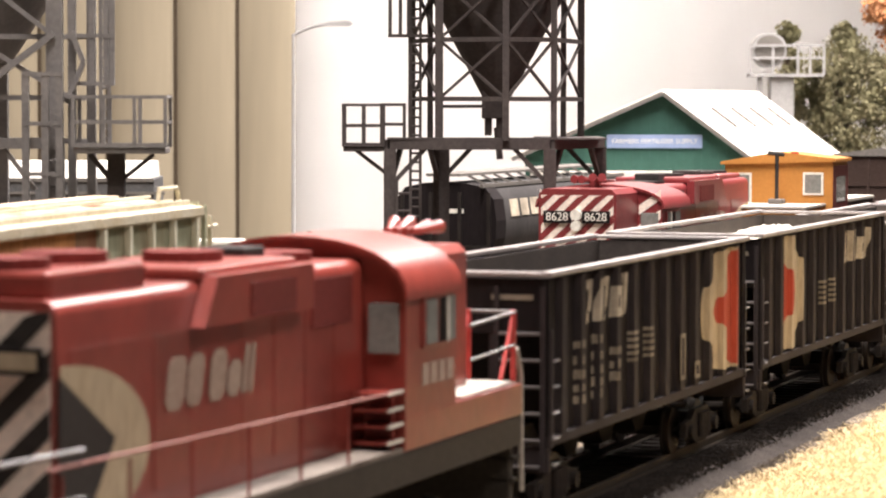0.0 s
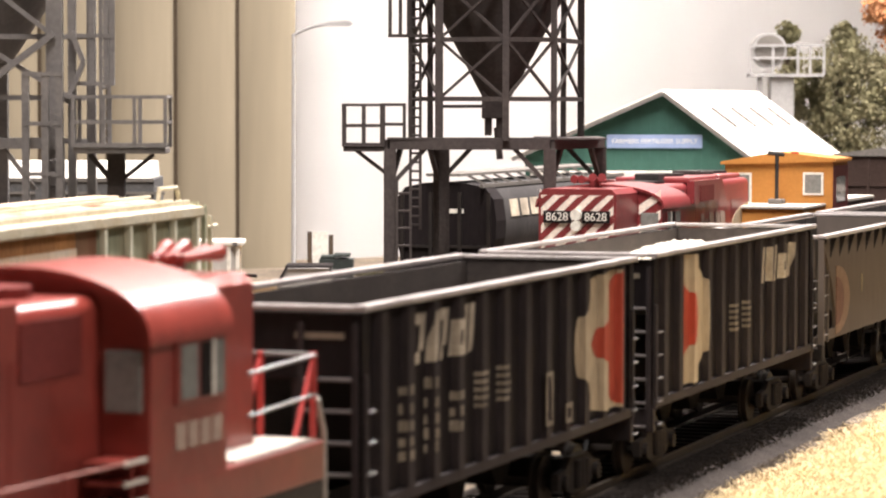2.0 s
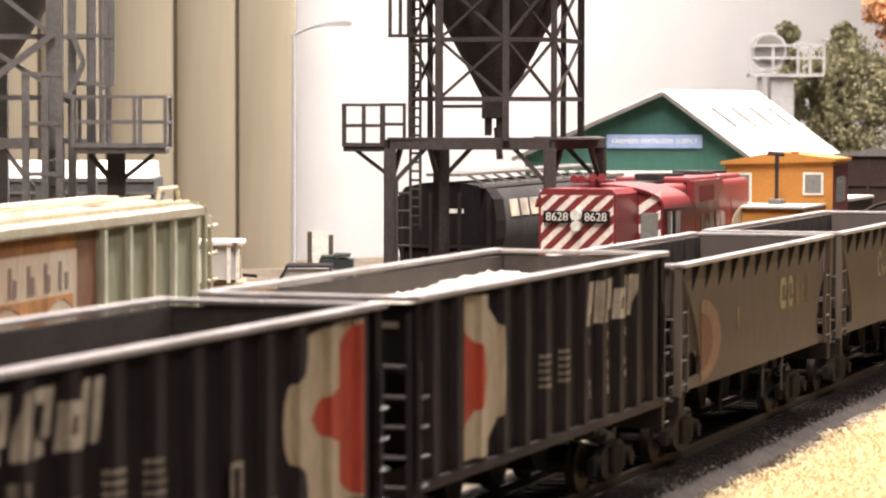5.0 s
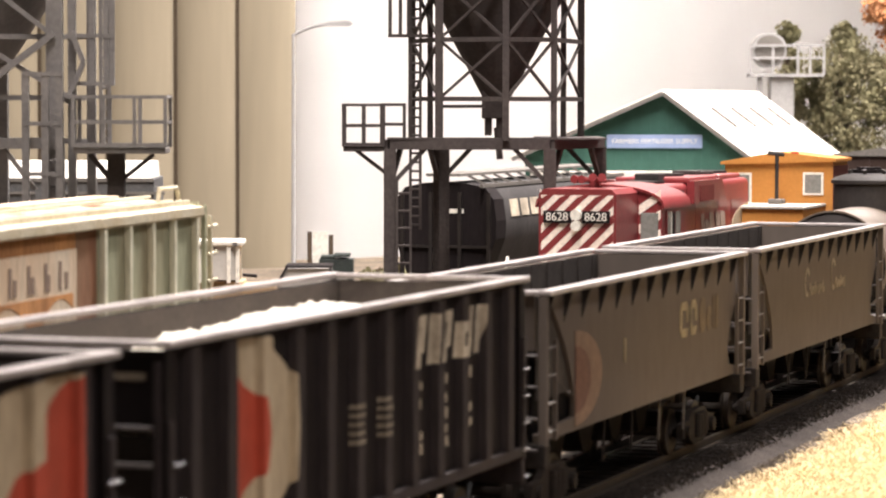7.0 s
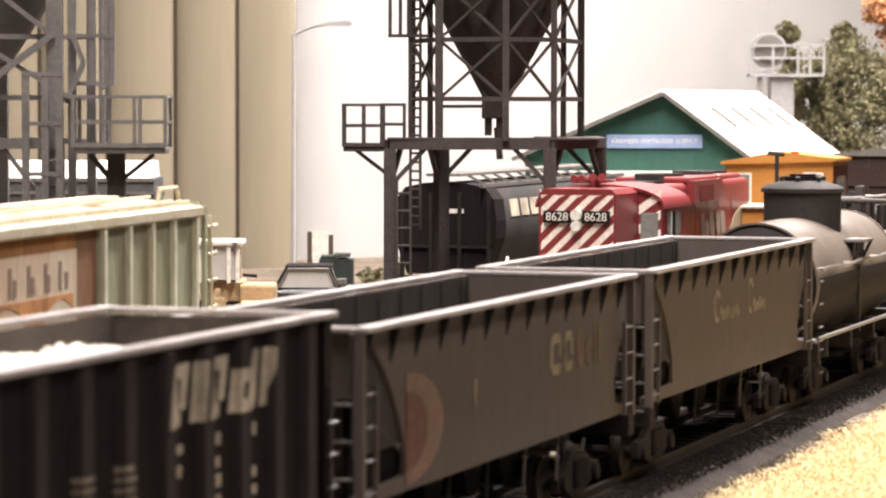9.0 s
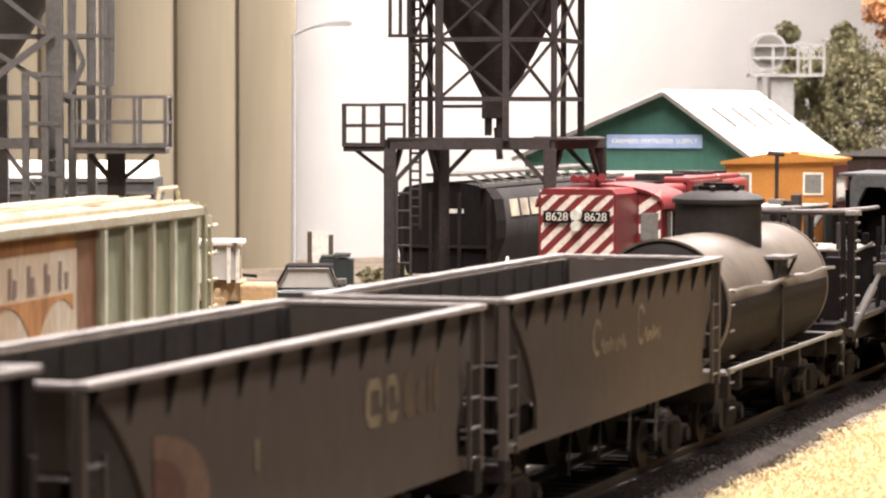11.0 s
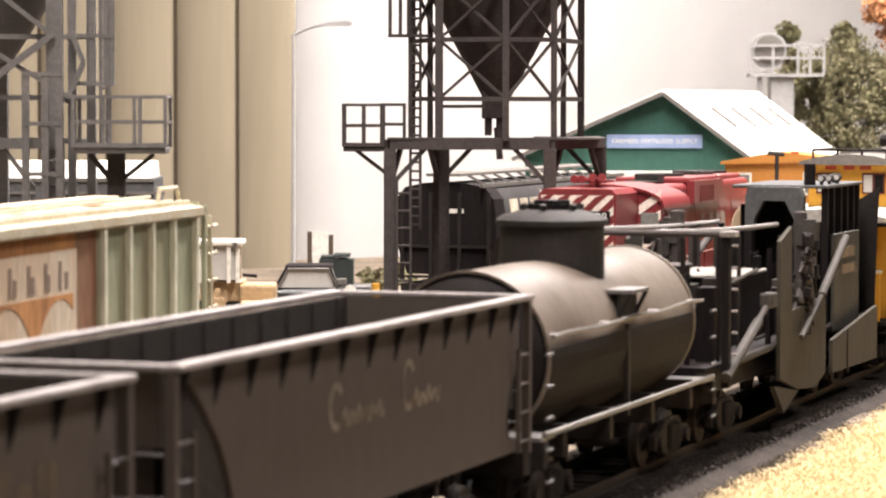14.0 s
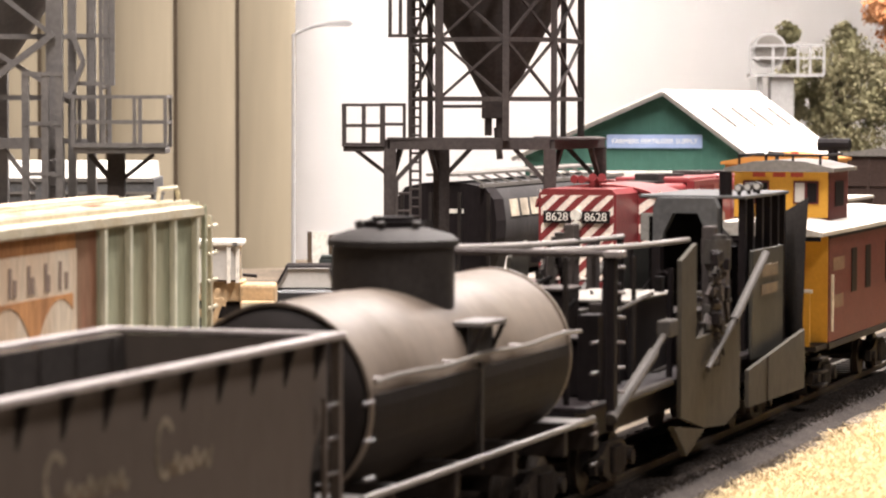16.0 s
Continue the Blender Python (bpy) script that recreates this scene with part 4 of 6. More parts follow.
    # things on the deck
    for x0, x1, y0, y1, z1, m, nm in ((109.0, 110.0, -0.6, 1.0, 2.65, ROOFDUST, "tool_box"), (111.0, 112.2, -0.9, 0.3, 2.3, UNDER, "tool_box"), (112.6, 113.6, 0.1, 1.1, 3.0, TOWER, "air_tank"),
                                      (114.2, 117.2, -0.6, 0.9, 2.72, ROOFDUST, "engine_cover"), (117.6, 119.2, -0.8, 0.9, 2.3, UNDER, "engine_cover")):
        b = part(nm, box(X(x0), X(x1), y0, y1, 1.33, z1 - 0.06, 0.03), BLACK, car)
        part("lid", box(X(x0) - 0.04, X(x1) + 0.04, y0 - 0.04, y1 + 0.04, z1 - 0.06, z1, 0.02), m, b, "pale dusty lid")
    for x, y in ((111.4, 0.9), (113.0, -0.6), (115.0, 1.1)):
        part("stanchion", rod(bmesh.new(), (X(x), y, 1.33), (X(x), y, 3.4), 0.06, 8), TOWER, car)
    # pipes, valves and fittings all over the deck
    r = random.Random(21)
    for k in range(70):
        u, y, z = r.uniform(109.6, 121.5), r.uniform(-1.2, 1.2), r.choice((1.4, 1.8, 2.4, 2.8)) + r.uniform(-0.1, 0.3)
        m = r.choice((BLACK, DEEPBLACK, BLACK, UNDER, STRUTGREY))
        if k % 3 == 0:
            bm = box(X(u), X(u) + r.uniform(0.15, 0.7), y, y + r.uniform(0.12, 0.4), 1.3, z, 0.02)
            part("equipment_box", bm, m, car)
        elif k % 3 == 1:
            part("upright_pipe", rod(bmesh.new(), (X(u), y, 1.3), (X(u) + r.uniform(-0.2, 0.2), y, z + 0.7), r.uniform(0.03, 0.07), 7), m, car)
        else:
            q = (X(u) + r.uniform(0.6, 1.8), y + r.uniform(-0.4, 0.4), z + r.uniform(-0.5, 0.5))
            part("hose", tube([(X(u), y, z), (X(u) + 0.4, y, z + r.uniform(-0.25, 0.1)), q], r.uniform(0.025, 0.05)), m, car)
    # front plow
    bm = bmesh.new()
    cols = []
    for i in range(9):
        f = i / 8
        y = -1.45 + 2.9 * f
        nose = 0.9 * (1 - abs(2 * f - 1))
        cols.append([bm.verts.new((X(124.55) + nose + c, y, z)) for z, c in ((0.1, 0.55), (0.8, 0.15), (1.7, 0.0), (2.6, 0.15), (3.4, 0.25), (4.2 - 0.8 * (1 - abs(2 * f - 1)), 0.5))])
    for a, b in zip(cols, cols[1:]):
        for k in range(5):
            bm.faces.new((a[k], b[k], b[k + 1], a[k + 1]))
    bmesh.ops.solidify(bm, geom=bm.faces[:], thickness=0.07)
    part("front_plow", bm, DOME, car, "dark curved front plow", smooth=True)
    for x in (111.6, 122.0):
        truck(car, X(x))
    coupler(car, X(109.2), -1)
    return car


spreader(117.5)


# ---- caboose ----
def caboose(uc):
    car = thing("caboose", place(uc, 0), "brown-red caboose with yellow ends and yellow cupola", "caboose", "train")
    MOVERS.append((car, uc))

    def X(u):
        return u - uc
    body = part("body", box(X(127), X(136.2), -1.48, 1.48, 1.05, 3.4, 0.03), BROWNRED, car, "brown-red wooden body")
    for e, x in ((-1, 127), (1, 136.2)):
        part("end_wall", box(*sorted((X(x) + e * 0.006, X(x) + e * 0.05)), -1.46, 1.46, 1.06, 3.4), YELLOW, car, "yellow end wall")
        part("end_door", box(*sorted((X(x) + e * 0.05, X(x) + e * 0.08)), -0.38, 0.38, 1.15, 3.05, 0.01), YELLOW, car)
        part("corner_grab", rod(bmesh.new(), (X(x), -1.56, 1.3), (X(x), -1.56, 2.5), 0.03, 6), WHITE, car, "white corner grab iron")
        part("platform", box(*sorted((X(x), X(x) + e * 1.1)), -1.45, 1.45, 0.95, 1.05), UNDER, car)
        part("railing", box(*sorted((X(x) + e * 1.02, X(x) + e * 1.08)), -1.3, -0.55, 1.05, 2.15), YELLOW, car, "yellow platform railing")
        part("rail_top", rod(bmesh.new(), (X(x) + e * 1.05, -1.35, 2.2), (X(x) + e * 1.05, 1.35, 2.2), 0.04, 6), WHITE, car)
        part("brake_staff", rod(bmesh.new(), (X(x) + e * 1.1, 0.5, 1.0), (X(x) + e * 1.1, 0.5, 2.5), 0.035, 6), BLACK, car)
        for k in range(3):
            part("step", box(*sorted((X(x) + e * 0.3, X(x) + e * 1.0)), -1.55, -1.3, 0.2 + 0.28 * k, 0.24 + 0.28 * k), UNDER, car)
        coupler(car, X(x) + e * 1.1, e)
    bm = bmesh.new()
    prism(bm, [(-1.66, 3.36), (-1.66, 3.44), (-0.9, 3.6), (0, 3.66), (0.9, 3.6), (1.66, 3.44), (1.66, 3.36)], X(125.5), X(137.7), "x")
    part("roof", bm, ROOFGREY, car, "pale grey arched roof", smooth=True)
    cup = part("cupola", box(X(129.0), X(131.0), -1.06, 1.06, 3.5, 4.62, 0.02), BROWNRED, car, "brown-red cupola side")
    for e, x in ((-1, 129.0), (1, 131.0)):
        part("cupola_end", box(*sorted((X(x) + e * 0.006, X(x) + e * 0.04)), -1.04, 1.04, 3.62, 4.66), YELLOW, cup, "yellow cupola end")
        for y0, y1 in ((-0.8, -0.32), (0.3, 0.8)):
            fr = part("window_frame", box(*sorted((X(x) + e * 0.04, X(x) + e * 0.07)), y0 - 0.04, y1 + 0.04, 3.92, 4.42), BROWNRED, cup)
            part("pane", box(*sorted((X(x) + e * 0.07, X(x) + e * 0.08)), y0, (y0 + y1) / 2 - 0.03, 3.96, 4.38), DARKGLASS, cup)
            part("pane", box(*sorted((X(x) + e * 0.07, X(x) + e * 0.08)), (y0 + y1) / 2 + 0.03, y1, 3.96, 4.38), PALEGLASS, cup)
    part("cupola_window", box(X(129.6), X(130.5), -1.08, -1.06, 3.85, 4.4), DARKGLASS, cup)
    bm = bmesh.new()
    prism(bm, [(-1.22, 4.62), (-1.22, 4.7), (-0.6, 4.84), (0, 4.88), (0.6, 4.84), (1.22, 4.7), (1.22, 4.62)], X(128.7), X(131.3), "x")
    part("cupola_roof", bm, TRIM, cup, "grey cupola roof", smooth=True)
    for y in (-0.9, 0.9):
        part("roof_rail", rod(bmesh.new(), (X(128.8), y, 4.98), (X(131.2), y, 4.98), 0.03, 6), BLACK, cup)
    part("roof_rail", rod(bmesh.new(), (X(128.8), -0.9, 4.98), (X(128.8), 0.9, 4.98), 0.03, 6), BLACK, cup)
    for y in (-0.9, -0.3, 0.3, 0.9):
        part("rail_post", rod(bmesh.new(), (X(128.8), y, 4.7), (X(128.8), y, 4.98), 0.03, 6), BLACK, cup)
    bm = bmesh.new()
    rod(bm, (X(133.6), -0.2, 3.6), (X(133.6), -0.2, 5.15), 0.12, 10)
    rod(bm, (X(133.6), -0.6, 5.15), (X(133.6), 0.15, 5.15), 0.15, 10)
    part("smokejack", bm, BLACK, car, "black stove chimney")
    for x in (129.4, 131.0, 133.4):
        part("window", box(X(x), X(x) + 0.55, -1.5, -1.48, 2.0, 2.95), DARKGLASS, body, "dark side window")
    for z, w in ((2.55, 1.2), (1.75, 1.1)):
        part("lettering_bar", box(X(127.4), X(127.4) + w, -1.492, -1.482, z, z + 0.28), BROWNARC, car)
    for y in (-0.5, -0.1, 0.35):
        part("lettering_bar", box(X(129.0) - 0.055, X(129.0) - 0.045, y, y + 0.28, 4.5, 4.6), ORANGERED, cup)
    part("centre_sill", box(X(126.2), X(137), -0.3, 0.3, 0.55, 1.0), UNDER, car)
    part("side_sill", box(X(127), X(136.2), -1.5, 1.5, 0.92, 1.05), UNDER, car)
    for y in (-1.52, 1.48):
        part("eave_board", box(X(126.9), X(136.3), y, y + 0.04, 3.26, 3.38), BLACK, car, "black eave board")
    part("eave_board", box(X(125.52), X(125.58), -1.6, 1.6, 3.26, 3.37), BLACK, car, "black eave board")
    for x in (128.4, 134.8):
        truck(car, X(x))
    return car


caboose(131.6)


# ---- road switcher locomotive; long hood towards -x ----
def locomotive(m, red, label, number, stripe_dark, stripe_end, move=None, group="train"):
    car = thing("locomotive", m, label, "locomotive", group)
    if move is not None:
        MOVERS.append((car, move))
    bm = bmesh.new()
    prism(bm, [(-0.92, 1.66)] + [(-0.76 - 0.16 * math.cos(a), 3.96 + 0.16 * math.sin(a)) for a in (0, 0.4, 0.8, 1.2, 1.57)] + [(0.76 + 0.16 * math.cos(a), 3.96 + 0.16 * math.sin(a)) for a in (1.57, 1.2, 0.8, 0.4, 0)] + [(0.92, 1.66)], -5.3, 3.68, "x")
    hood = part("long_hood", bm, red, car, "red engine hood", smooth=True)
    for x0, x1 in ((-5.0, -3.3), (-2.9, -2.0), (-0.4, 0.5), (0.6, 1.5), (1.6, 2.5), (2.6, 3.4)):
        for s in (-1, 1):
            part("hood_door", box(x0, x1, min(s * 0.92, s * 0.928), max(s * 0.92, s * 0.928), 1.9, 3.6, 0.003), red, hood)
    for s in (-1, 1):
        bm = bmesh.new()
        prism(bm, [(-1.95, 3.62), (-1.55, 4.18), (1.4, 4.18), (1.4, 3.62)], s * 0.93, s * 1.12)
        part("blister", bm, red, hood, "raised brake blister")
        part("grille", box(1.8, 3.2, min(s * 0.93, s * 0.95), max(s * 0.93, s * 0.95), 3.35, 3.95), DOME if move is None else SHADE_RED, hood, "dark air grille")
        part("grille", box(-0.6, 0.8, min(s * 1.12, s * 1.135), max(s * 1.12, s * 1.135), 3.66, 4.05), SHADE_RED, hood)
    part("roof_hatch", box(-1.6, 1.3, -0.95, 0.95, 4.1, 4.26, 0.05), red, hood)
    part("roof_box", box(-5.1, -2.7, -0.75, 0.75, 4.1, 4.4 if move is not None else 4.24, 0.06), red, hood)
    for x in (-4.6, -3.2, 0.0, 1.9, 2.9):
        z = (4.4 if move is not None else 4.24) if x < -2.7 else (4.26 if x < 1 else 4.12)
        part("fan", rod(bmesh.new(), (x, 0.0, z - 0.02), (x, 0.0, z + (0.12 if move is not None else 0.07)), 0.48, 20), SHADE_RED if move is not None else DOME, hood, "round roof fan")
    for x in (-2.2, 1.5):
        part("exhaust", box(x - 0.35, x + 0.35, -0.3, 0.3, 4.1, 4.36, 0.03), DOME, hood, "dark exhaust stack")
    bm = bmesh.new()
    eave, rise, xc = (3.64, 0.74, 5.72) if move is not None else (3.68, 0.5, 6.0)
    prof = [(-1.5, 1.68)] + [(-1.5 * math.cos(math.pi * k / 16), eave + (rise - 0.03) * math.sin(math.pi * k / 16) ** 0.9) for k in range(17)] + [(1.5, 1.68)]
    prism(bm, prof, 3.68, xc, "x")
    cab = part("cab", bm, red, car, "red cab with arched roof")
    up = [(-1.57 * math.cos(math.pi * k / 16), eave + 0.03 + rise * math.sin(math.pi * k / 16) ** 0.9) for k in range(17)]
    roof = [(-1.57, eave - 0.04)] + up + [(1.57, eave - 0.04)] + [(x * 0.975, z - 0.05) for x, z in up[::-1]]
    bm = bmesh.new()
    prism(bm, roof, 3.55, xc + 0.06, "x")
    part("cab_roof", bm, red, cab, smooth=True)
    for s in (-1, 1):
        part("end_window", box(3.62, 3.68, min(s * 1.0, s * 1.42), max(s * 1.0, s * 1.42), 2.9, 3.55, 0.015), GLASS, cab, "dusty end window")
        part("end_window", box(xc, xc + 0.06, min(s * 1.0, s * 1.42), max(s * 1.0, s * 1.42), 2.9, 3.55, 0.015), GLASS, cab, "dusty end window")
        if move is None:
            for k in range(4):
                z = 2.15 + 0.45 * k
                bm = prism(bmesh.new(), [(s * 0.95, z), (s * 1.47, z + 0.36), (s * 1.47, z + 0.58), (s * 0.95, z + 0.22)], 6.0, 6.012, "x")
                part("cab_stripe", bm, stripe_dark[1], cab, "cream stripe on the cab front")
        fr = part("side_window", box(4.3, 5.66, min(s * 1.5, s * 1.53), max(s * 1.5, s * 1.53), 2.92, 3.6, 0.01), red, cab, "sliding side window")
        for a, b, g in ((4.4, 4.85, GLASS), (4.93, 5.22, DARKGLASS), (5.3, 5.58, GLASS)):
            part("pane", box(a, b, min(s * 1.53, s * 1.54), max(s * 1.53, s * 1.54), 2.97, 3.55), g, fr)
        part("window_post", box(5.22, 5.3, min(s * 1.53, s * 1.55), max(s * 1.53, s * 1.55), 2.96, 3.56), WHITE, fr)
        for k in range(4):
            part("number_bar", box(4.32 + 0.33 * k, 4.58 + 0.33 * k, min(s * 1.5, s * 1.512), max(s * 1.5, s * 1.512), 2.44, 2.72), LETTER, cab)
        part("skirt", box(3.66, 8.7, min(s * 1.2, s * 1.506), max(s * 1.2, s * 1.506), 1.64, 2.1, 0.02), red, car, "red side skirt")
        part("side_sill", box(-8.0, 8.7, min(s * 1.25, s * 1.5), max(s * 1.25, s * 1.5), 1.2, 1.64, 0.02), SILL, car, "grimy frame sill")
        part("walkway", box(-6.8, 3.6, min(s * 0.93, s * 1.5), max(s * 0.93, s * 1.5), 1.64, 1.7), WALK, car, "worn grey walkway")
        bm = bmesh.new()
        rod(bm, (-6.6, s * 1.46, 2.56), (3.7, s * 1.46, 2.43), 0.018, 6)
        hr = part("handrail", bm, RAILWIRE, car, "pale wire handrail")
        for k in range(7):
            part("stanchion", rod(bmesh.new(), (-6.3 + 1.6 * k, s * 1.46, 1.64), (-6.3 + 1.6 * k, s * 1.46, 2.48), 0.02, 6), red, hr)
        for k in range(4):
            z = 1.78 + 0.21 * k
            st = part("cab_step", box(3.1, 3.66, min(s * 1.0, s * 1.46), max(s * 1.0, s * 1.46), z, z + 0.03), red, car)
            part("step_edge", box(3.08, 3.64, min(s * 1.462, s * 1.49), max(s * 1.462, s * 1.49), z, z + 0.04), WHITE, st, "worn white step edge")
        # badge on the hood flank near its end
        y0, y1 = (s * 0.937, s * 0.945)
        bm = bmesh.new()
        prism(bm, disc_pts(-5.25, 2.5, 2.2, 0.95, -90, 90, 18), min(y0, y1), max(y0, y1))
        part("badge_field", bm, CREAM, hood, "cream half-round badge field")
        bm = bmesh.new()
        prism(bm, [(-5.3, 1.68), (-5.3, 3.35), (-3.95, 2.6), (-4.75, 1.68)], min(y0 + s * 0.009, y1 + s * 0.012), max(y0 + s * 0.009, y1 + s * 0.012))
        part("badge_wedge", bm, DOME, hood, "black wedge of the badge")
        xx = -2.66
        for w in (0.5, 0.44, 0.0, 0.46, -0.4, 0.12, 0.12):
            if w == 0.0:
                xx += 0.12
                continue
            tall = 0.58 if w > 0 else 0.42
            lean, z, b = 0.14, 2.74, min(0.1, abs(w) * 0.3)
            pts = [(xx + b, z), (xx + abs(w) - b, z), (xx + abs(w), z + b), (xx + abs(w), z + tall - b), (xx + abs(w) - b, z + tall), (xx + b, z + tall), (xx, z + tall - b), (xx, z + b)]
            bm = prism(bmesh.new(), [(u + lean * (v - z) / 0.58, v) for u, v in pts], min(y0, y1 + s * 0.004), max(y0, y1 + s * 0.004))
            part("lettering_bar", bm, LETTER, hood)
            xx += abs(w) + 0.07
    # short hood
    bm = bmesh.new()
    prism(bm, [(-0.92, 2.1), (-0.92, 4.02), (-0.8, 4.14), (0.8, 4.14), (0.92, 4.02), (0.92, 2.1)], xc, 7.9, "x")
    sh = part("short_hood", bm, red, car, "red short hood", smooth=True)

    def stripes(x, e, dark, pale, z0, z1, w):
        part("striped_panel", box(*sorted((x, x + e * 0.01)), -0.86, 0.86, z0, z1), pale, sh if e > 0 else hood, "pale nose panel")
        for k in range(-7, 9):
            zc = z0 + 2 * w * k
            pts = []
            for y, dz in ((-0.86 * e, 0.0), (0.86 * e, 1.65)):
                pts += [(y, zc + dz), (y, zc + dz + w)]
            lo0, hi0, lo1, hi1 = pts
            poly = []
            for a, b in ((lo0, lo1), (hi1, hi0)):
                for f in [i / 12 for i in range(13)]:
                    poly.append((a[0] + (b[0] - a[0]) * f, max(z0, min(z1, a[1] + (b[1] - a[1]) * f))))
            if max(p[1] for p in poly) - min(p[1] for p in poly) < 0.05:
                continue
            bm = bmesh.new()
            vs = [bm.verts.new((x + e * 0.016, y, z)) for y, z in poly]
            n = 13
            for i in range(n - 1):
                q = (vs[i], vs[i + 1], vs[2 * n - 2 - i], vs[2 * n - 1 - i])
                if (q[0].co - q[3].co).length + (q[1].co - q[2].co).length > 0.02:
                    bm.faces.new(q)
            bmesh.ops.remove_doubles(bm, verts=bm.verts[:], dist=0.0005)
            if bm.faces:
                bmesh.ops.solidify(bm, geom=bm.faces[:], thickness=0.006)
                part("nose_stripe", bm, dark, sh if e > 0 else hood)
            else:
                bm.free()
    stripes(7.9, 1, *stripe_dark, 2.12, 4.0, 0.2)
    stripes(-5.3, -1, *stripe_end, 1.68, 4.0, 0.3)
    for e, x, z in ((1, 7.93, 3.5), (-1, -5.33, 3.5)):
        for y in (-0.46, 0.46):
            bd = part("number_board", box(*sorted((x, x + e * 0.05)), y - 0.33, y + 0.33, z - 0.14, z + 0.14, 0.01), BLACK, car, "black number board")
            if e > 0 and number:
                text("digits", number, 0.27, WHITE, bd, (x + e * 0.056, y, z), 90)
            else:
                part("digit_bar", box(*sorted((x + e * 0.05, x + e * 0.056)), y - 0.28, y + 0.28, z - 0.09, z + 0.09), CREAM, bd)
        part("headlight", rod(bmesh.new(), (x - e * 0.05, 0, z + 0.05), (x + e * 0.12, 0, z + 0.05), 0.13, 14), WHITE, car, "pale headlight housing")
        part("headlight", rod(bmesh.new(), (x - e * 0.05, 0, z - 0.2), (x + e * 0.12, 0, z - 0.2), 0.12, 14), WHITE, car, "pale headlight housing")
    bm = bmesh.new()
    hx, hy, up = (7.1, -0.25, 0.04) if move is not None else (6.4, 0.0, 0.0)
    for y in (-0.4, -0.2, 0.1, 0.35):
        rod(bm, (hx, hy + y * 0.6, 4.3 + up), (hx + 0.55, hy + y * 0.9, 4.34 + up + 0.05 * (y > 0)), 0.035, 8, 0.1)
        rod(bm, (hx, hy + y * 0.6, 4.3 + up), (hx - 0.2, hy + y * 0.5, 4.3 + up), 0.05, 8)
    rod(bm, (hx, hy - 0.28, 4.29 + up), (hx, hy + 0.28, 4.29 + up), 0.045, 8)
    bx(bm, hx - 0.05, hx + 0.1, hy - 0.12, hy + 0.12, 4.12, 4.3 + up)
    part("horn", bm, red, car, "red air horn cluster")
    part("deck", box(-8.0, 8.7, -1.25, 1.25, 1.2, 1.64), SILL, car)
    for e, x in ((1, 8.68), (-1, -7.98)):
        zt = 2.1 if e > 0 else 1.7
        if e > 0:
            part("porch", box(6.0, 8.7, -1.2, 1.2, 1.64, 2.06), red, car, "red end porch")
            part("porch_mat", box(6.1, 8.6, -1.45, 1.45, 2.1, 2.13), ROOFGREY, car)
        for y in (-1.38, -0.7, 0.7, 1.38) if move is not None or e < 0 else ():
            part("end_post", box(x - 0.05, x + 0.02, y - 0.035, y + 0.035, zt - 0.3, zt + 1.05, 0.01), RAILRED if move is not None else red, car, "red railing post")
            part("end_brace", beam(bmesh.new(), (x - 0.03, y, zt + 0.95), (x - e * 0.6, y, zt + 0.1), 0.05), RAILRED if move is not None else red, car)
        for y in (-1.42, 1.42):
            bm = tube([(x, y, zt + 0.5), (x + e * 0.22, y, zt + 0.1), (x + e * 0.26, y, 0.5)], 0.04, 6)
            part("grab_rail", bm, WHITE if move is None else ROOFGREY, car, "pale bent grab rail")
            for k in range(4):
                part("end_step", box(*sorted((x - e * 0.1, x + e * 0.2)), min(y, y * 0.7), max(y, y * 0.7), 0.35 + 0.32 * k, 0.39 + 0.32 * k), SILL, car)
        part("pilot", box(*sorted((x - e * 0.1, x + e * 0.1)), -1.35, 1.35, 0.2, 1.2, 0.02), SILL, car)
        coupler(car, x, e)
        if move is None and e > 0:
            continue
        part("end_rail", rod(bmesh.new(), (x, -1.4, zt + 1.02), (x, 1.4, zt + 1.02), 0.028, 6), TOWERL if move is not None else red, car)
        part("side_rail", rod(bmesh.new(), (x, -1.4, zt + 1.02), (x - e * 2.2, -1.45, zt + 0.98), 0.026, 6), TOWERL, car)
        part("side_rail", rod(bmesh.new(), (x, -1.4, zt + 0.55), (x - e * 2.2, -1.45, zt + 0.5), 0.022, 6), TOWERL, car)
    part("fuel_tank", box(-2.0, 2.2, -1.25, 1.25, 0.2, 1.15, 0.12), UNDER, car)
    for x in (-5.4, 5.6):
        truck(car, x, UNDER, 2.6)
    return car


STRIPECREAM = mat("pale_stripe_paint", (0.82, 0.72, 0.62), 0.55, grime=(0.65, 0.48, 0.4), amount=0.4)
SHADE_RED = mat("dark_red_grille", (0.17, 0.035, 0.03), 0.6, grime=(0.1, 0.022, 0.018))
locomotive(place(33.4, 0), RED, "red road switcher locomotive with black and cream striped end", "", (ORANGERED, CREAM), (DOME, STRIPECREAM), 33.4)
locomotive(place(75.4, 5.1, 0.0, 180), REDFAR, "standing maroon-red locomotive with red and cream striped nose", "8628", (REDFAR, STRIPECREAM), (DOME, CREAM), None, "")


# ---- background; plan measured from the layout's front corner: across to the side, away into the depth ----
TURN = -71.2


def spot(across, away):
    return (away * 0.9467 + across * 0.322, -14.62 + away * 0.3221 - across * 0.9467)


def there(across, away, z=0.0, rz=0.0):
    return place(*spot(across, away), z, TURN + rz)


# silos of the grain elevator
elevator = thing("grain_elevator", there(0, 124), "tall beige concrete grain elevator of round silos", "grain elevator")
